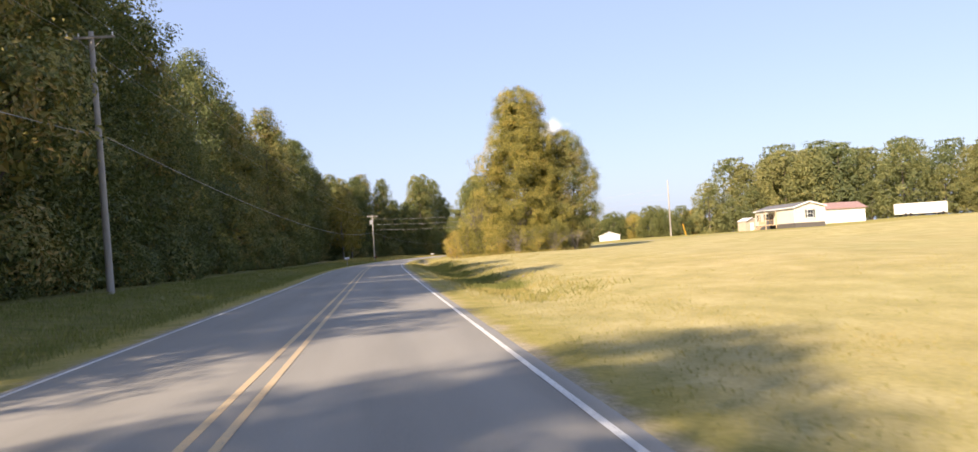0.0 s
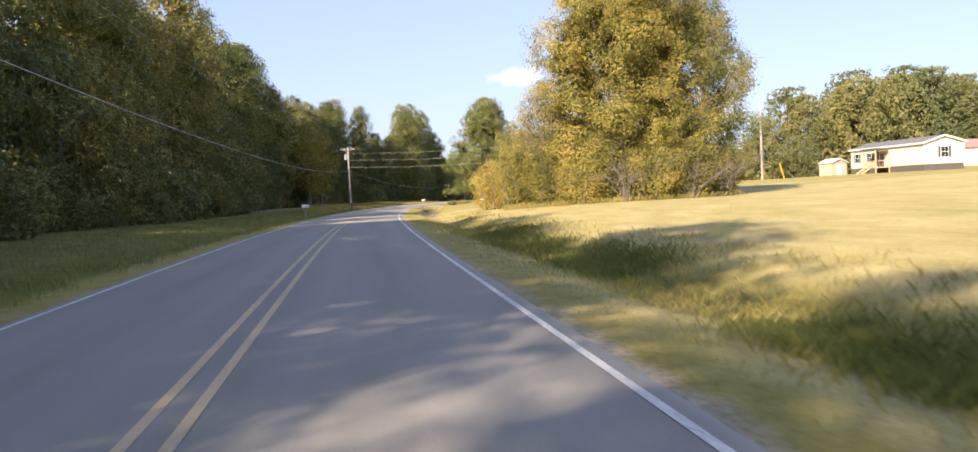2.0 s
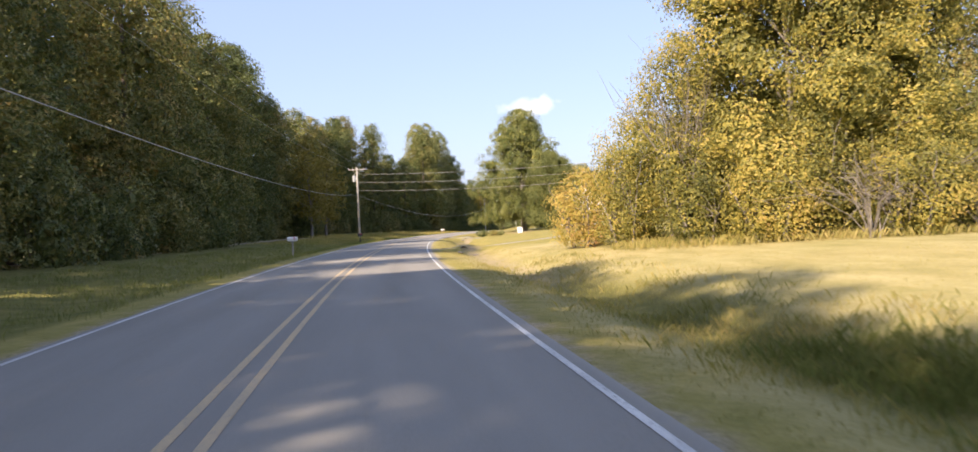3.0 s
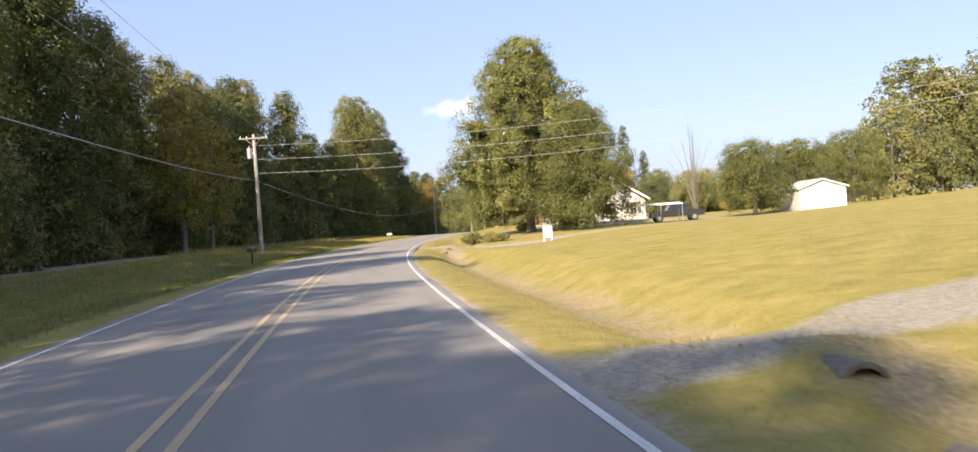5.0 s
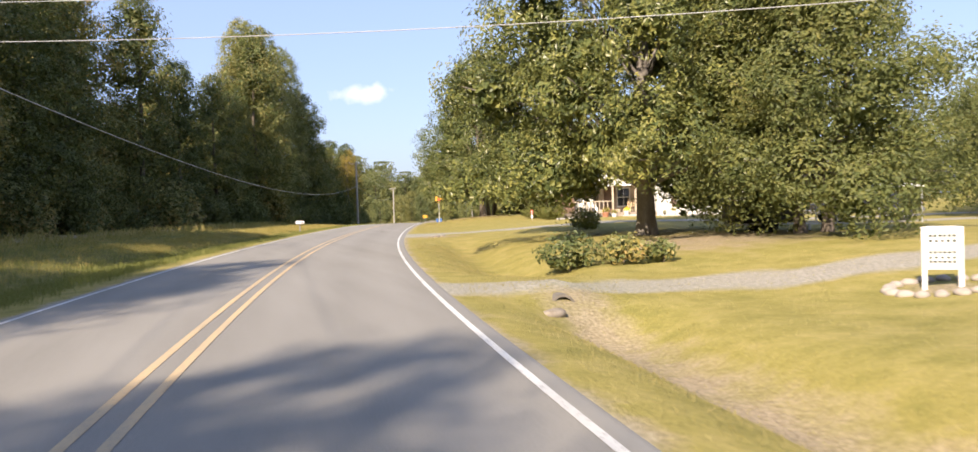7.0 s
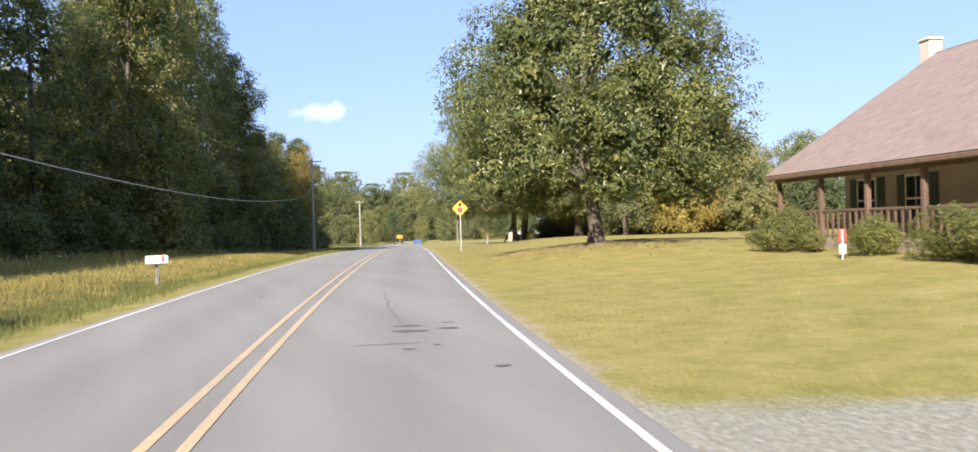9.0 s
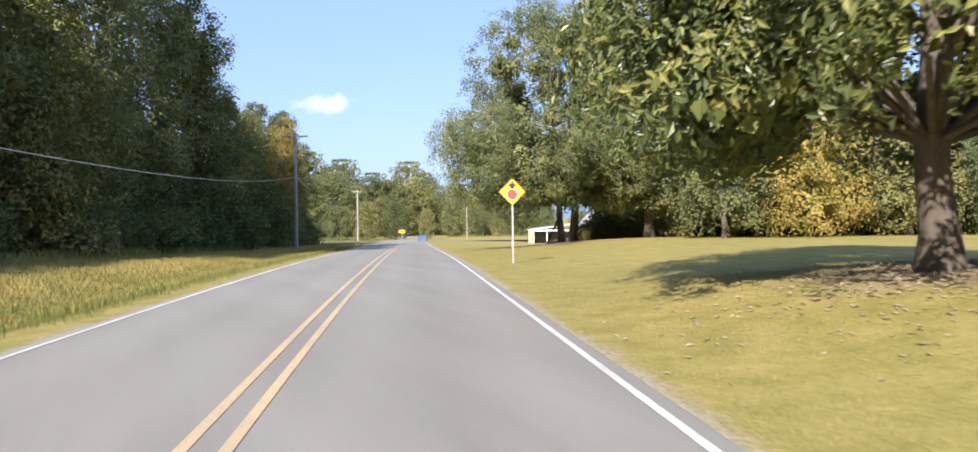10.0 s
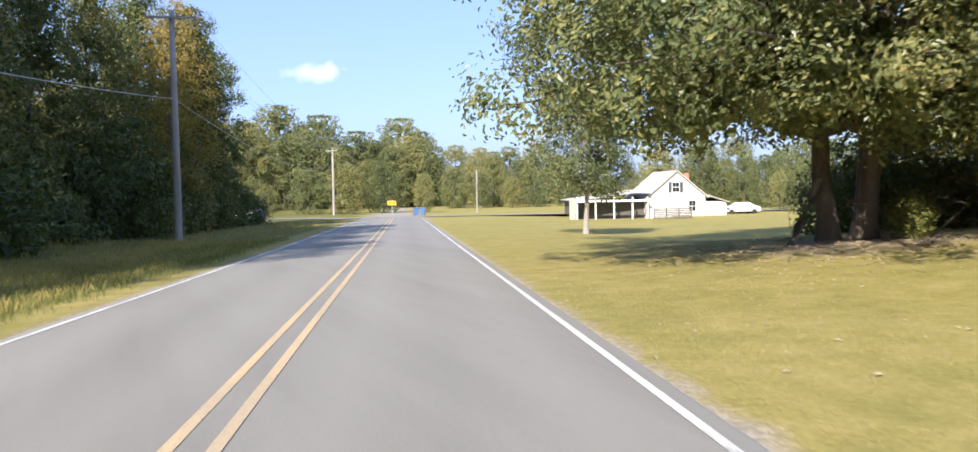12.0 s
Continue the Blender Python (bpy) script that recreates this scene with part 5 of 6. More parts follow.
part("bumper", box(2.86, 3.0, -0.9, 0.9, 0.45, 0.66, 0.03), M_CHROME, tk, "chrome rear bumper")
part("bumper", box(-3.0, -2.84, -0.9, 0.9, 0.45, 0.68, 0.03), M_CHROME, tk)
for y in (-0.88, 0.74):
    part("tail_light", box(2.84, 2.9, y, y + 0.14, 0.72, 1.08, 0.01), M_TAIL, tk, "red tail light")
    part("headlight", box(-2.9, -2.83, y - 0.1, y + 0.2, 0.75, 0.95, 0.01), M_GLASS, tk)

arb = thing("white_canopy_frame", "white sloping canopy on thin metal posts", "canopy", at=(34.7, 188.6, gz(34.7, 188.6)), turn=-17)
bm = box(-2.2, 2.2, -1.2, 1.2, -0.04, 0.04, 0.015)
for v in bm.verts:
    v.co.z += 1.85 + 0.07 * v.co.y
part("canopy", bm, M_WHITE, arb)
for x in (-2.1, 0.0, 2.1):
    for y in (-1.1, 1.1):
        part("post", rod((x, y, -0.15), (x, y, 1.82 + 0.07 * y), 0.035), M_GALV, arb)
ut = thing("covered_trailer", "low trailer under a black cover in the magnolia's shade", "trailer", at=(23.6, 182.6, gz(23.6, 182.6)), turn=-17)
part("cover", box(-1.3, 1.3, -0.8, 0.8, 0.35, 1.2, 0.1), M_BLACK, ut, smooth=True)
part("frame", box(-1.35, 1.9, -0.6, 0.6, 0.26, 0.348), M_GALV, ut)
for y in (-0.85, 0.65):
    part("wheel", rod((0, y, 0.28), (0, y + 0.2, 0.28), 0.29, sides=18), M_RUBBER, ut)
part("jack_leg", box(1.78, 1.86, -0.04, 0.04, -0.1, 0.3), M_GALV, ut)


# ---- lawn sign on its mulch ring ----
ls = thing("lattice_sign", "white lattice sign board on two legs in a stone ring", "sign", at=(16.9, 168.95, gz(16.9, 168.95)), turn=-41)
for x in (-0.31, 0.31):
    part("leg", box(x - 0.045, x + 0.045, -0.04, 0.04, -0.2, 1.18, 0.008), M_WHITE, ls)
for z in (0.36, 1.12):
    part("rail", box(-0.262, 0.262, -0.035, 0.035, z, z + 0.07, 0.006), M_WHITE, ls)
part("board", box(-0.264, 0.264, -0.012, 0.012, 0.432, 1.118), M_WHITE, ls)
bars = [(0.98, 6), (0.88, 5), (0.66, 6), (0.56, 5), (0.48, 6)]
for z, k in bars:
    for i_ in range(k):
        x = -0.2 + 0.4 * i_ / (k - 1)
        part("mark", box(x - 0.031, x + 0.031, -0.016, -0.0125, z, z + 0.055), M_SHUTTER, ls, "dark bar of unreadable writing")
rg = random.Random(9)
for k in range(18):
    a = k * 2 * math.pi / 18
    x, y = 16.9 + 0.95 * math.cos(a), 168.95 + 0.95 * math.sin(a)
    st = thing("edging_stone", "rough grey-brown edging stone round the lawn sign", "stone", "stones round the lawn sign", at=(x, y, gz(x, y)), turn=k * 37)
    bm = bmesh.new()
    bmesh.ops.create_icosphere(bm, subdivisions=2, radius=0.15)
    for v in bm.verts:
        v.co = Vector((v.co.x * 1.2, v.co.y * 0.85, v.co.z * 0.6)) * (1 + 0.22 * noise.noise(v.co * 6 + Vector((k, 0, 0)))) + Vector((0, 0, 0.03))
    part("stone", bm, M_STONE, st, smooth=True)


# ---- mailboxes, culverts ----
def mailbox(x, y, z, turn, mat, label, w=0.62, r=0.15):
    g = gz(x, y)
    t = thing("mailbox", label, "mailbox", "mailboxes along the road", at=(x, y, g), turn=turn)
    h = z - g
    part("post", box(-0.05, 0.05, -0.05, 0.05, -0.25, h - r * 0.9, 0.008), M_POLE if mat is M_WHITE else M_BLACK, t)
    bm = bmesh.new()
    prof = [(-r, -r * 0.9), (r, -r * 0.9), (r, 0.0)] + [(r * math.cos(a), r * math.sin(a)) for a in np.linspace(0.35, math.pi - 0.35, 7)] + [(-r, 0.0)]
    a = [bm.verts.new((-w / 2, u, h + v)) for u, v in prof]
    b = [bm.verts.new((w / 2, u, h + v)) for u, v in prof]
    bm.faces.new(a)
    bm.faces.new(b[::-1])
    for i in range(len(prof)):
        j = (i + 1) % len(prof)
        bm.faces.new((a[i], b[i], b[j], a[j]))
    bx = part("box", bm, mat, t)
    part("door", box(w / 2 + 0.001, w / 2 + 0.02, -r * 0.95, r * 0.95, h - r * 0.85, h + r * 0.8, 0.01), mat, bx)
    part("flag", box(w / 2 - 0.2, w / 2 - 0.16, -r - 0.02, -r - 0.004, h - 0.05, h + r + 0.06), M_RED, bx, "red flag")
    part("bracket", box(-w * 0.35, w * 0.35, -0.06, 0.06, h - r * 0.9 - 0.03, h - r * 0.9 - 0.002), M_POLE, t)
    return t


mailbox(-6.5, 121.9, 1.13, 0, M_WHITE, "white mailbox on a wooden post in the shaded verge")
mailbox(-3.1, 163.6, 0.93, 4, M_BLACK, "black mailbox on a post in the shaded verge", 0.55)
mailbox(11.8, 229.8, 0.74, 16, M_WHITE, "long white mailbox on a post in tall yellow grass", 0.68, 0.15)


M_PIPE = surface("stained_concrete", (0.10, 0.09, 0.075), (0.19, 0.17, 0.145), 8.0, 0.9)
M_DIRTROCK = surface("muddy_rock", (0.16, 0.135, 0.105), (0.28, 0.245, 0.2), 9.0, 0.9)


def culvert(x, y, turn, label):
    z = gz(x, y)
    t = thing("culvert", label, "pipe", "culverts under the drives", at=(x, y, z - 0.36), turn=turn)
    v, q = tube([(0, -0.1, 0.2), (0, 0.3, 0.2), (0, 0.8, 0.18), (0, 1.3, 0.1)], [0.26] * 4, 20)
    v2, q2 = tube([(0, -0.1, 0.2), (0, 0.3, 0.2), (0, 0.8, 0.18), (0, 1.3, 0.1)], [0.21] * 4, 20)
    grid_mesh("pipe", v, q, M_PIPE, t, True)
    # inside of the concrete pipe coloured black to stand for the shade within
    grid_mesh("bore", v2, q2[:, ::-1], M_BLACK, t, True)
    bm = bmesh.new()
    for i_ in range(20):
        a, b = 2 * math.pi * i_ / 20, 2 * math.pi * (i_ + 1) / 20
        vv = [bm.verts.new((r * math.cos(c), -0.1, 0.2 + r * math.sin(c))) for r, c in ((0.21, a), (0.26, a), (0.26, b), (0.21, b))]
        bm.faces.new(vv)
    bmesh.ops.remove_doubles(bm, verts=bm.verts, dist=0.001)
    part("lip", bm, M_PIPE, t)


culvert(4.5, 119.85, -2, "concrete culvert pipe end in the eroded ditch")
culvert(10.2, 171.75, -10, "concrete culvert pipe end under the gravel drive")
for k, (x, y, s_) in enumerate(((15.4, 198.8, 0.15), (15.9, 199.1, 0.11), (4.1, 118.2, 0.2), (5.1, 118.4, 0.17), (9.7, 171.0, 0.2), (12.9, 208.6, 0.12), (6.0, 36.5, 0.13), (5.7, 39.5, 0.12))):
    st = thing("rock", "rough pale rock lying in the grassy ditch", "rock", "rocks of the ditch", at=(x, y, gz(x, y)), turn=k * 50)
    bm = bmesh.new()
    bmesh.ops.create_icosphere(bm, subdivisions=2, radius=s_)
    for v in bm.verts:
        v.co = Vector((v.co.x * 1.25, v.co.y * 0.9, v.co.z * 0.55)) * (1 + 0.3 * noise.noise(v.co * 5 + Vector((k, 3, 0)))) + Vector((0, 0, s_ * 0.15))
    part("rock", bm, M_DIRTROCK, st, smooth=True)

# ---- road signs ----
stop = thing("stop_ahead_sign", "yellow diamond stop-ahead sign on a steel post", "road sign", at=(30.0, 248.45, gz(30, 248.45)), turn=-27)
z0 = 2.71 - gz(30, 248.45)


def polygon_plate(points, y0, y1):
    bm = bmesh.new()
    a = [bm.verts.new((x, y0, z)) for x, z in points]
    b = [bm.verts.new((x, y1, z)) for x, z in points]
    bm.faces.new(a)
    bm.faces.new(b[::-1])
    for i in range(len(points)):
        j = (i + 1) % len(points)
        bm.faces.new((a[i], b[i], b[j], a[j]))
    return bm


def diamond(r, cut):
    return [(x * 1.0, z) for x, z in ((-cut, r - cut), (cut, r - cut), (r - cut, cut), (r - cut, -cut), (cut, -r + cut), (-cut, -r + cut), (-r + cut, -cut), (-r + cut, cut))]


def shifted(points, dz):
    return [(x, z + dz) for x, z in points]


bm = box(-0.035, 0.035, 0.012, 0.016, -0.4, z0 + 0.4)
box(-0.035, -0.031, -0.012, 0.0118, -0.4, z0 + 0.4, bm=bm)
box(0.031, 0.035, -0.012, 0.0118, -0.4, z0 + 0.4, bm=bm)
part("post", bm, M_GALV, stop, "galvanised channel post")
plate = part("plate", polygon_plate(shifted(diamond(0.54, 0.03), z0), -0.018, -0.013), M_YELLOW, stop, "yellow diamond plate")
part("border", polygon_plate(shifted(diamond(0.525, 0.03), z0), -0.0205, -0.019), M_BLACK, plate, "thin black border")
part("field", polygon_plate(shifted(diamond(0.505, 0.03), z0), -0.0235, -0.0215), M_YELLOW, plate, "yellow field")
oct_ = [(0.205 * math.cos(math.pi / 8 + k * math.pi / 4), 0.205 * math.sin(math.pi / 8 + k * math.pi / 4)) for k in range(8)]
part("octagon", polygon_plate(shifted([(x * 1.07, z * 1.07) for x, z in oct_], z0 - 0.1), -0.0265, -0.0245), M_WHITE, plate, "white octagon rim")
part("octagon", polygon_plate(shifted(oct_, z0 - 0.1), -0.0295, -0.0275), M_RED, plate, "red stop octagon")
arrow = [(-0.065, 0.13), (0.065, 0.13), (0.065, 0.215), (0.165, 0.215), (0.0, 0.42), (-0.165, 0.215), (-0.065, 0.215)]
part("arrow", polygon_plate(shifted(arrow, z0), -0.0265, -0.0245), M_BLACK, plate, "black arrow")
for z in (0.33, -0.3):
    part("bolt", rod((0, -0.034, z0 + z), (0, -0.02, z0 + z), 0.012), M_GALV, plate)

ax_, ay_ = 61.5, 371.0
arrow_sign = thing("arrow_sign", "yellow sign with a black double arrow facing the junction", "road sign", at=(ax_, ay_, gz(ax_, ay_)), turn=-16)
part("post", box(-0.04, 0.04, -0.02, 0.02, -0.4, 2.2), M_GALV, arrow_sign)
az_ = 1.75
pl = part("plate", box(-0.61, 0.61, -0.03, -0.022, az_ - 0.31, az_ + 0.31, 0.002), M_YELLOW, arrow_sign)
part("arrow", polygon_plate(shifted([(-0.5, 0), (-0.3, 0.17), (-0.3, 0.06), (0.3, 0.06), (0.3, 0.17), (0.5, 0), (0.3, -0.17), (0.3, -0.06), (-0.3, -0.06), (-0.3, -0.17)], az_), -0.036, -0.032), M_BLACK, pl, "black double arrow")

# ---- bins at the junction ----
bn = thing("recycling_bin", "blue wheeled bin standing by the junction", "bin", "bins at the junction", at=(62.9, 363.9, gz(62.9, 363.9)), turn=-10)
bm = bmesh.new()
bmesh.ops.create_cone(bm, cap_ends=True, segments=4, radius1=0.34, radius2=0.44, depth=0.98, matrix=Matrix.Translation((0, 0, 0.53)) @ pose(0, 0, 0, 0, 0, 45))
part("body", bm, M_BIN, bn)
part("lid", box(-0.33, 0.33, -0.36, 0.34, 1.02, 1.09, 0.02), M_BIN, bn)
for x in (-0.3, 0.24):
    part("wheel", rod((x, 0.3, 0.12), (x + 0.06, 0.3, 0.12), 0.12, sides=14), M_RUBBER, bn)
copy_thing(bn, pose(63.8, 363.6, gz(63.8, 363.6), 0, 0, -25))

# ---- the crossing road at the junction ----
cross = thing("cross_road", "grey asphalt road crossing at the junction", "road", kind="structure")
v, q = [], []
hd = HEAD[-1]
lat = np.linspace(-150, 190, 86)
vv = []
for dy in (-3.4, 3.4):
    sx = on_road(np.full_like(lat, 361.0 + dy), lat)
    zz = ground_z(sx[:, 0], sx[:, 1]) + 0.07
    vv.append(np.column_stack([sx[:, 0], sx[:, 1], zz]))
v = np.concatenate(vv)
k = len(lat)
q = np.column_stack([np.arange(k - 1), np.arange(1, k), np.arange(1, k) + k, np.arange(k - 1) + k])
cp = grid_mesh("pavement", v, q, M_ASPHALT, cross)
wa = cp.data.attributes.new("wear", 'FLOAT', 'POINT')
wa.data.foreach_set("value", np.full(len(v), 0.5, np.float32))


# ---- utility poles and wires ----
def pole(x, y, top, base=None, arm=True, can=False, turn=0.0, label="weathered grey wooden utility pole", r=0.19, lean=0.0):
    g = gz(x, y) if base is None else base
    t = thing("utility_pole", label, "utility pole", "utility poles", at=(x, y, g), turn=turn)
    t.matrix_world = pose(x, y, g, 0, lean, turn)
    h = top - g
    v, qq = tube([(0, 0, -0.4), (0, 0, 0.3), (0.01, 0, h * 0.5), (0, 0, h), (0, 0, h + 0.01)], [r * 1.05, r, r * 0.85, r * 0.68, 0.005], 12)
    grid_mesh("shaft", v, qq, M_POLE, t, True)
    if arm:
        cross_arm = part("cross_arm", box(-1.22, 1.22, -r - 0.06, -r + 0.03, h - 0.42, h - 0.30, 0.01), M_POLE, t)
        for s_ in (-1, 1):
            part("brace", rod((0, -r * 0.9, h - 1.05), (s_ * 0.62, -r - 0.02, h - 0.42), 0.02, sides=6), M_POLE, t)
        for x_ in (-1.1, -0.55, 1.1):
            part("insulator", rod((x_, -r - 0.015, h - 0.30), (x_, -r - 0.015, h - 0.12), 0.045, 0.03, 10), M_WHITE, cross_arm)
    if can:
        tr = part("transformer", rod((-0.42, -0.1, h - 2.1), (-0.42, -0.1, h - 1.2), 0.24, sides=18), M_GALV, t, "grey transformer can")
        part("bushing", rod((-0.42, -0.1, h - 1.2), (-0.42, -0.1, h - 0.98), 0.04, 0.025, 8), M_WHITE, tr)
        part("clamp", box(-0.28, -0.02, -0.13, -0.07, h - 1.8, h - 1.5), M_GALV, t)
    return t


pole(-14.1, 42.7, 13.6, label="tall grey wooden utility pole at the edge of the woods", lean=-1.6)
pole(-3.7, 186.6, 10.6, can=True, turn=-10, label="grey wooden utility pole with cross-arm and transformer")
pole(29.75, 299.2, 10.3, turn=-16)
pole(55.0, 153.0, 12.6, arm=False, label="pale wooden utility pole standing in the field", r=0.17)
pole(54.5, 378.3, 7.8, turn=-60)
pole(75.6, 372.4, 4.3, arm=False, r=0.12)
gw = thing("guy_guard", "yellow guy wire guard beside the field pole", "cable guard", at=(57.6, 151.6, gz(57.6, 151.6)))
part("guard", rod((0, 0, -0.1), (-0.5, 0.3, 2.2), 0.06), M_YELLOW, gw)


def wire(a, b, sag, r=0.008, label="thin overhead wire between utility poles"):
    a, b = np.array(a, float), np.array(b, float)
    t = np.linspace(0, 1, 25)
    p = a + (b - a) * t[:, None]
    p[:, 2] -= sag * 4 * t * (1 - t)
    v, qq = tube(p, np.full(25, r), 5)
    w_ = grid_mesh("overhead_wire", v, qq, M_WIRE, None, True)
    return tagged(w_, label, "wire", "overhead wires")


wire((-14.0, 42.9, 8.2), (-3.8, 186.4, 6.6), 2.2, 0.019, "thick telephone cable sagging between utility poles")
wire((-3.6, 186.8, 6.5), (29.7, 299.0, 6.0), 2.6, 0.019, "thick telephone cable sagging between utility poles")
wire((29.8, 299.4, 6.0), (54.4, 378.2, 5.2), 1.6, 0.019, "thick telephone cable sagging between utility poles")
wire((-14.1, -20, 8.4), (-14.1, 42.5, 8.2), 1.2, 0.019, "thick telephone cable sagging between utility poles")
for dx in (-1.1, 1.1):
    wire((-14.1 + dx, 42.5, 13.3), (-3.7 + dx, 186.4, 10.45), 2.0)
    wire((-14.1 + dx, -20, 13.3), (-14.1 + dx, 42.5, 13.3), 0.6)
for k, dx in enumerate((-1.1, -0.55, 1.1)):
    wire((-3.55, 186.5, 9.6 - 1.2 * k), (54.9, 153.0, 11.2 - 1.1 * k), 1.5, 0.014)
    wire((29.75 + dx, 299.1, 10.1), (54.5 + dx * 0.5, 378.2, 7.55), 1.2)

# ---- the white house past the oaks ----
wh = thing("white_house", "white gabled house with a dark open porch beyond the lawn", "house", at=(83.0, 337.0, gz(84, 338)), turn=-18)
part("wall", box(0, 7.0, 0, 9, -0.3, 2.6), M_SIDING, wh)
part("gable", gable_prism(0, 7.0, 0.01, 8.99, 2.602, 2.9), M_SIDING, wh)
for a in (-1, 1):
    part("roof", roof_side(3.5 + a * 3.85, 2.32, 3.5, 5.55, -0.3, 9.3, 0.12), M_CONCRETE, wh, "pale metal roof")
window(wh, 3.4, 0, 3.1, 0.8, 1.1, 'y', M_SHUTTER)
window(wh, 5.4, 0, 0.8, 0.8, 1.2, 'y')
# dark material on the wing wall paints in the shade under the porch roof
part("wing", box(-8.5, -0.01, 1.5, 8, -0.3, 2.3), M_SKIRT, wh, "wall behind the porch, its shade put into a dark colour")
part("porch_roof", roof_side(-9.0, 2.2, -0.05, 3.3, -1.2, 8.2, 0.1), M_CONCRETE, wh)
for x in (-8.7, -6.5, -4.3, -2.1, -0.3):
    part("porch_post", box(x - 0.08, x + 0.08, -1.0, -0.84, -0.2, 2.6), M_WHITE, wh)
part("lean_to", box(7.01, 9.8, 0.5, 6, -0.3, 1.9), M_SIDING, wh)
part("lean_to_roof", roof_side(10.1, 1.75, 7.05, 2.7, 0.2, 6.3, 0.1), M_CONCRETE, wh)
part("chimney", box(6.0, 6.6, 4.6, 5.2, 2.6, 5.4), M_CLAY, wh, "brick chimney")
part("porch_beam", box(-9.0, -0.05, -1.2, -1.06, 2.05, 2.3), M_WHITE, wh)
brick_pier = part("porch_pier", box(-9.6, -8.9, -1.3, -0.7, -0.3, 2.4, 0.02), M_TAN, wh, "tan pier at the porch end")
fence = thing("slatted_fence", "dark slatted fence in front of the white house", "fence", at=(81.4, 333.4, gz(81.4, 333.4)), turn=-18)
for k in range(4):
    part("post", box(1.45 * k - 0.05, 1.45 * k + 0.05, -0.05, 0.05, -0.3, 1.35), M_SKIRT, fence)
for k in range(6):
    part("slat", box(0.0, 4.35, -0.075, -0.052, 0.12 + 0.2 * k, 0.25 + 0.2 * k), M_SKIRT, fence)
vehicle = thing("parked_car", "white car parked beside the far house", "car", at=(95.5, 335.5, gz(95.5, 335.5)), turn=-20)
bm = bmesh.new()
side = ((-2.2, 0.35), (-2.25, 0.8), (-1.2, 0.92), (-0.6, 1.42), (0.9, 1.44), (1.6, 0.98), (2.2, 0.92), (2.25, 0.35))
lo = [bm.verts.new((x, -0.85 + (0.15 if z > 1.2 else 0), z)) for x, z in side]
hi = [bm.verts.new((x, 0.85 - (0.15 if z > 1.2 else 0), z)) for x, z in side]
bm.faces.new(lo)
bm.faces.new(hi[::-1])
for i in range(len(side)):
    j = (i + 1) % len(side)
    bm.faces.new((lo[i], hi[i], hi[j], lo[j]))
bmesh.ops.bevel(bm, geom=list(bm.edges), offset=0.05, segments=2, affect='EDGES', profile=0.5)
part("body", bm, M_WHITE, vehicle)
for x in (-1.4, 1.4):
    for y in (-0.87, 0.67):
        part("wheel", rod((x, y, 0.32), (x, y + 0.2, 0.32), 0.32, sides=18), M_RUBBER, vehicle)
copy_thing(vehicle, pose(38.5, 345.5, gz(38.5, 345.5), 0, 0, 60))

# ---- tar patches in the lane ----
for k, (s_, d_, lx, ly) in enumerate(((212.7, 1.86, 0.27, 0.11), (213.3, 1.82, 0.2, 0.09), (212.9, 2.42, 0.16, 0.09), (213.6, 2.45, 0.12, 0.06), (211.0, 1.8, 0.08, 0.05), (211.3, 2.15, 0.05, 0.04), (209.6, 2.75, 0.09, 0.07), (250.3, 2.15, 0.09, 0.16), (219.5, -1.3, 0.08, 0.1))):
    bm = bmesh.new()
    ring = []
    for i_ in range(14):
        a = 2 * math.pi * i_ / 14
        r_ = 1 + 0.7 * noise.noise(Vector((math.cos(a) * 2 + k * 7, math.sin(a) * 2, 0)))
        dd_ = d_ + math.cos(a) * lx * r_
        p = on_road(s_ + math.sin(a) * ly * r_, dd_, 0.0395 - 0.012 * abs(dd_))
        ring.append(bm.verts.new(tuple(p)))
    bm.faces.new(ring)
    part("tar_patch", bm, M_SKIRT, road, "dark tar patch")
# cracks that wander along and across the lanes
rk = random.Random(21)
for s_, d_, ds, dd in ((213.6, 1.72, 6.5, -0.35), (211.4, 1.1, 0.1, 0.9), (158.5, -1.9, 0.2, 1.2)):
    bm = bmesh.new()
    k = 16
    mid_ = [(s_ + ds * i_ / k + rk.uniform(-0.05, 0.05), d_ + dd * i_ / k + rk.uniform(-0.05, 0.05)) for i_ in range(k + 1)]
    rows_ = []
    for i_, (a, b) in enumerate(mid_):
        w_ = 0.007 * (1 - abs(2 * i_ / k - 1) ** 2) + 0.003
        pair = ((a, b - w_), (a, b + w_)) if ds > abs(dd) else ((a - w_ * 1.6, b), (a + w_ * 1.6, b))
        rows_.append([bm.verts.new(tuple(on_road(u, v_, 0.0395 - 0.012 * abs(v_)))) for u, v_ in pair])
    for a, b in zip(rows_, rows_[1:]):
        bm.faces.new((a[0], a[1], b[1], b[0]))
    part("crack", bm, M_SKIRT, road, "thin dark crack in the asphalt")


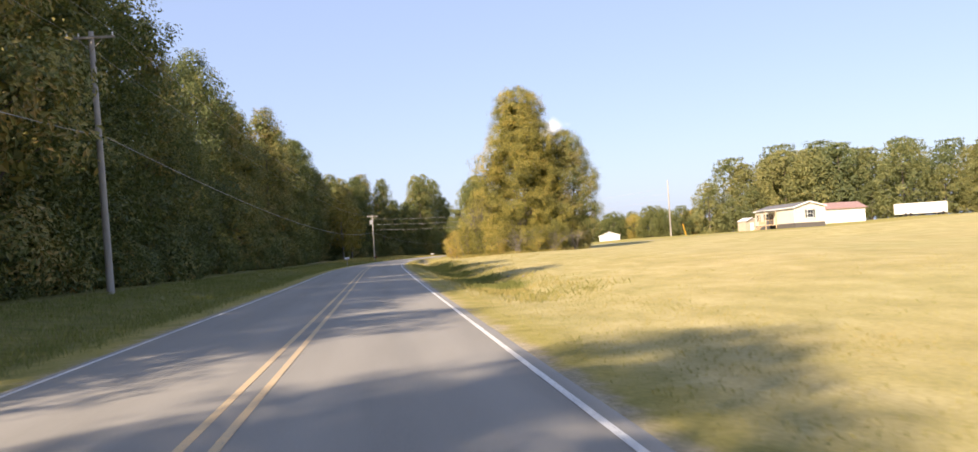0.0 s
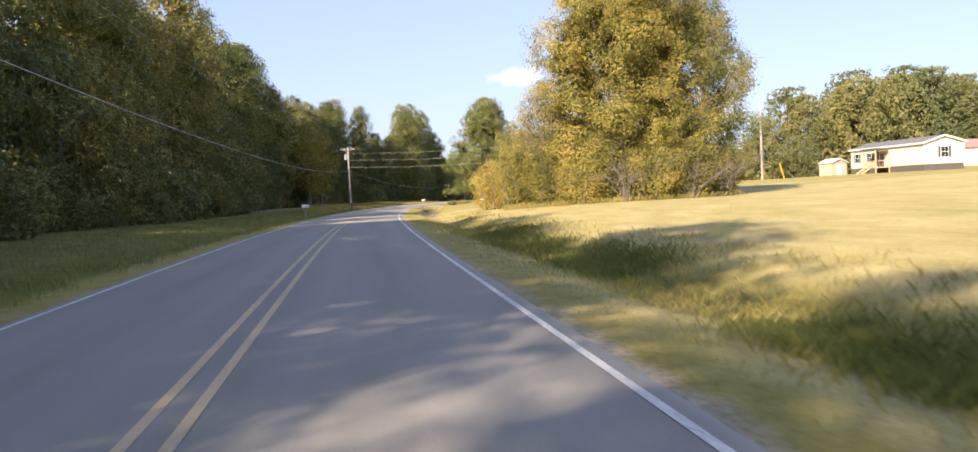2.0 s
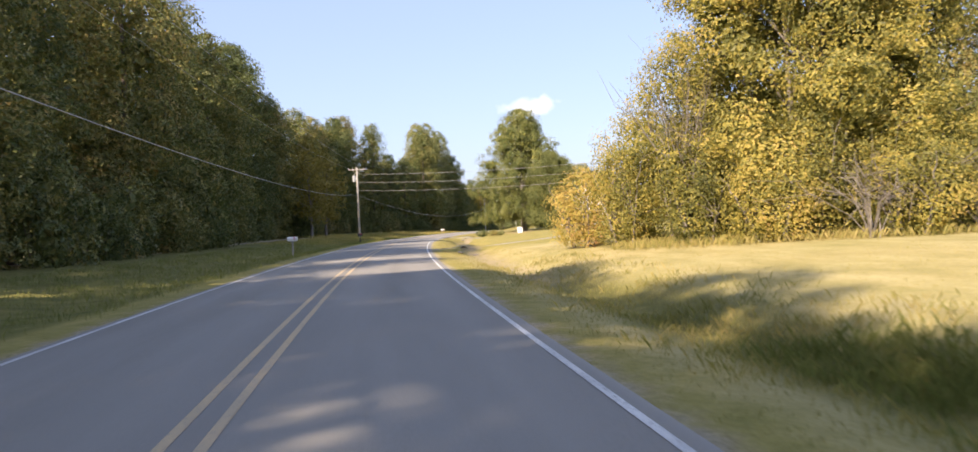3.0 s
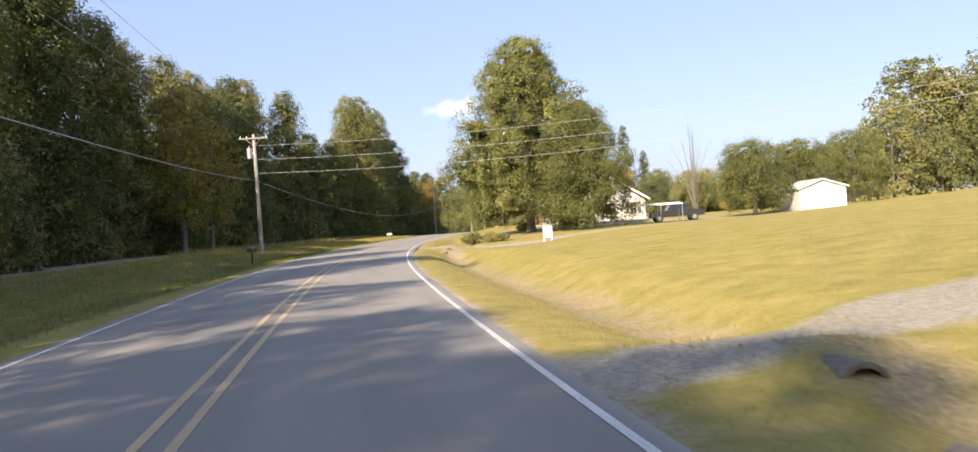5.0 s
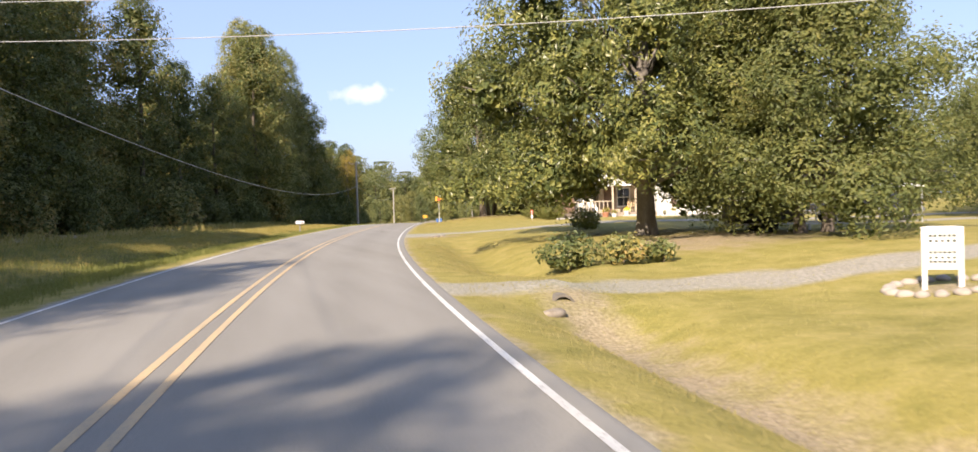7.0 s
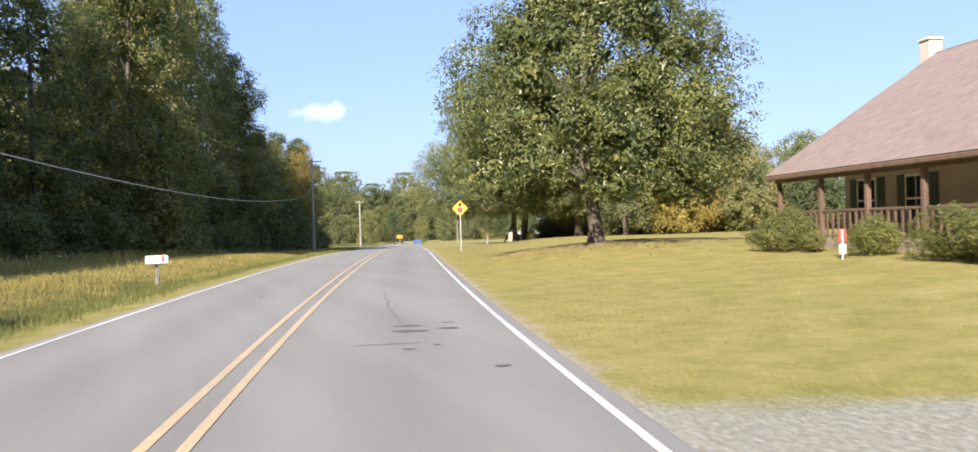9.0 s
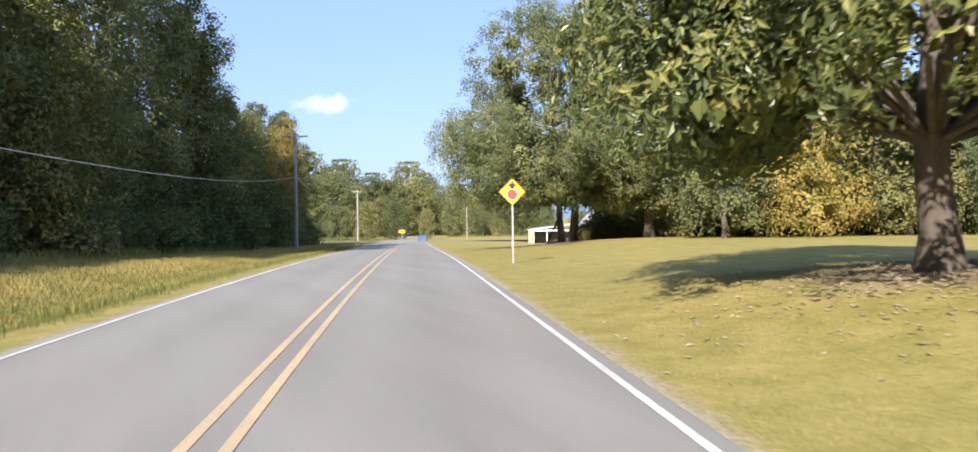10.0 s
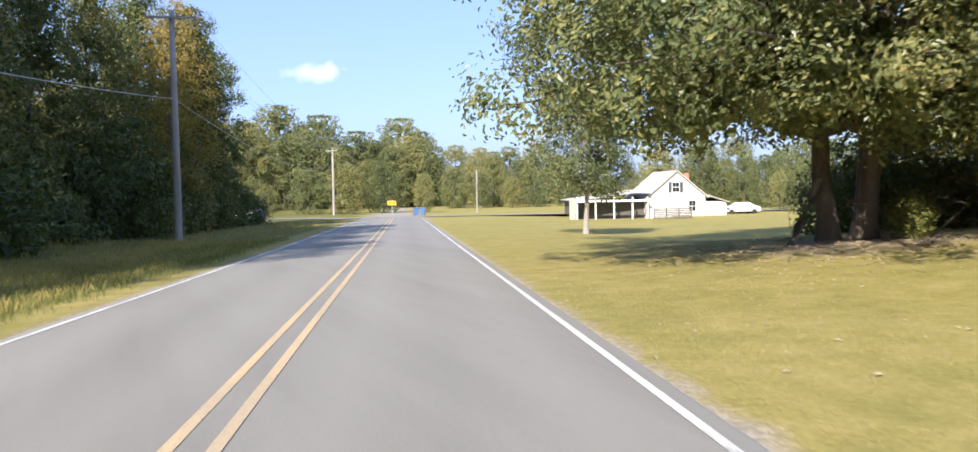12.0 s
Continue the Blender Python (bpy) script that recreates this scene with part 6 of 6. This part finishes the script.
# ---- grass, weeds and fallen leaves ----
def blades(name, label, mat, seed, spots, height, width, bend=0.35, kind="stuff"):
    """Single bent blades at the spots (x, y), each with its own height."""
    g = np.random.default_rng(seed)
    n_ = len(spots)
    z = ground_z(spots[:, 0], spots[:, 1])
    h = height * g.uniform(0.45, 1.25, n_)
    a = g.uniform(0, 2 * np.pi, n_)
    d = np.column_stack([np.cos(a), np.sin(a), np.zeros(n_)])
    s_ = np.column_stack([-np.sin(a), np.cos(a), np.zeros(n_)])
    p = np.column_stack([spots, z - 0.02])
    lean = d * (h * bend * g.uniform(0.2, 1.4, n_))[:, None]
    up = np.column_stack([np.zeros(n_), np.zeros(n_), h])
    w = (width * g.uniform(0.6, 1.4, n_))[:, None]
    v = np.stack([p - s_ * w, p + s_ * w, p + up * 0.6 + lean * 0.35 + s_ * w * 0.7, p + up + lean], 1).reshape(-1, 3)
    ob = grid_mesh(name, v, np.arange(4 * n_).reshape(n_, 4), mat)
    return tagged(ob, label, "grass", kind=kind)


def tufted(g, s0, s1, d0, d1, tufts, per, radius):
    s_, d_ = g.uniform(s0, s1, tufts), g.uniform(d0, d1, tufts)
    c = on_road(s_, d_)[:, :2]
    p = np.repeat(c, per, 0) + g.normal(0, radius, (tufts * per, 2))
    s2, d2 = road_coords(p[:, 0], p[:, 1])
    return p[np.abs(d2) > 3.82]


def clumps(g, spots, count, per, radius):
    """Blades in a few loose clumps: spots are (along, side, spread)."""
    out = []
    for s_, d_, w_ in spots:
        out.append(tufted(g, s_ - w_, s_ + w_, d_ - w_ * 0.28, d_ + w_ * 0.28, count, per, radius))
    return np.concatenate(out)


g = np.random.default_rng(77)
near_box = lambda p: p[((p[:, 0] - 11.8) ** 2 + (p[:, 1] - 229.8) ** 2 > 1.2) & ~((np.abs(p[:, 0] - 11.8) < 1.1) & (p[:, 1] > 221) & (p[:, 1] < 230))]
dr = lambda p, y0, y1: p[(p[:, 1] < y0) | (p[:, 1] > y1)]
blades("tall_verge_grass", "tall yellow-green grass and weeds on the road verge", M_VERGE, 1, near_box(np.concatenate([
    tufted(g, 150, 300, -15.5, -7.4, 4600, 14, 0.25), tufted(g, 300, 346, -11, -5.6, 700, 12, 0.2), tufted(g, 195, 285, -10, -7.2, 2200, 14, 0.2), tufted(g, 225, 300, -9.5, -4.9, 2600, 14, 0.2)])), 0.2, 0.003, 0.35)
blades("seeding_weeds", "brownish seeding weeds along the foot of the woods", M_WEED, 8, tufted(g, 176, 300, -16.5, -12.5, 900, 8, 0.35), 0.5, 0.003, 0.4)
blades("verge_grass", "green grass on the shaded road verge", M_GREENWEED, 2, np.concatenate([
    tufted(g, -2, 70, -12.5, -4.3, 4200, 10, 0.2), tufted(g, 70, 200, -12.5, -4.4, 4200, 9, 0.2), tufted(g, 160, 300, -7.4, -4.2, 4200, 10, 0.2)]), 0.19, 0.005)
blades("ditch_weeds", "rank green weeds growing in the ditch", M_GREENWEED, 3, clumps(g, (
    (33, 6.2, 2.2), (41, 6.4, 2.5), (52, 6.2, 1.8), (63, 6.6, 3.0), (70, 6.4, 2.6), (76, 6.8, 1.8)), 60, 40, 0.34), 0.24, 0.0035, 0.6)
blades("ditch_seed_heads", "yellow seeding grass along the ditch", M_WEED, 4, np.concatenate([tufted(g, 22, 100, 4.7, 9.0, 500, 22, 0.3), clumps(g, (
    (30, 5.8, 2.0), (45, 6.0, 2.5), (57, 6.3, 2.5), (67, 6.8, 3.0), (80, 6.6, 2.4)), 44, 28, 0.34)]), 0.17, 0.003, 0.6)
blades("field_stubble", "short dry mown grass of the field", M_WEED, 5, np.concatenate([
    tufted(g, 0, 118, 4.1, 8, 9000, 5, 0.2), tufted(g, 0, 110, 7, 16, 7000, 4, 0.25)]), 0.07, 0.006)
around = g.uniform(0, 2 * np.pi, 9000)
blades("dry_grass", "tall dry straw-coloured grass round the foot of the field clump", M_WEED, 9, np.column_stack([16.5 + g.uniform(4.5, 8.2, 9000) * np.cos(around), 98.5 + g.uniform(4.5, 8.2, 9000) * np.sin(around)]), 0.34, 0.004, 0.5)
blades("lawn_grass", "short yellow-green mown lawn grass", M_LAWNBLADE, 6, dr(np.concatenate([
    tufted(g, 118, 275, 4.1, 7.5, 11000, 5, 0.2), tufted(g, 118, 275, 7, 15, 9000, 4, 0.25)]), 200.0, 207.5), 0.06, 0.006)


def litter(name, label, mat, seed, cx_, cy_, r_, count, size):
    gg = np.random.default_rng(seed)
    p = np.column_stack([cx_, cy_]) + gg.normal(0, r_, (count, 2))
    z = ground_z(p[:, 0], p[:, 1]) + 0.02
    out = np.tile(np.array([[0, 0, 1.0]]), (count, 1))
    v, qq = leaf_quads(gg, np.column_stack([p, z]), out, size, 0.6, 4.0)
    ob = grid_mesh(name, v, qq, mat)
    return tagged(ob, label, "leaves", kind="stuff")


M_LITTER = foliage("fallen_leaves", [(0.24, 0.18, 0.115), (0.36, 0.285, 0.195), (0.5, 0.42, 0.31)], 0.8, 0.05, 0.0)
litter("fallen_leaves", "brown fallen leaves under the oaks", M_LITTER, 1, 44.8, 271.0, 3.0, 2600, 0.085)
litter("fallen_leaves", "brown fallen leaves under the magnolia", M_LITTER, 2, 28.6, 227.6, 2.3, 1500, 0.1)
litter("fallen_leaves", "scattered fallen leaves on the lawn", M_LITTER, 3, 31.0, 236.0, 6.0, 120, 0.08)
litter("fallen_leaves", "scattered fallen leaves on the lawn by the oaks", M_LITTER, 4, 38.0, 262.0, 4.0, 200, 0.08)
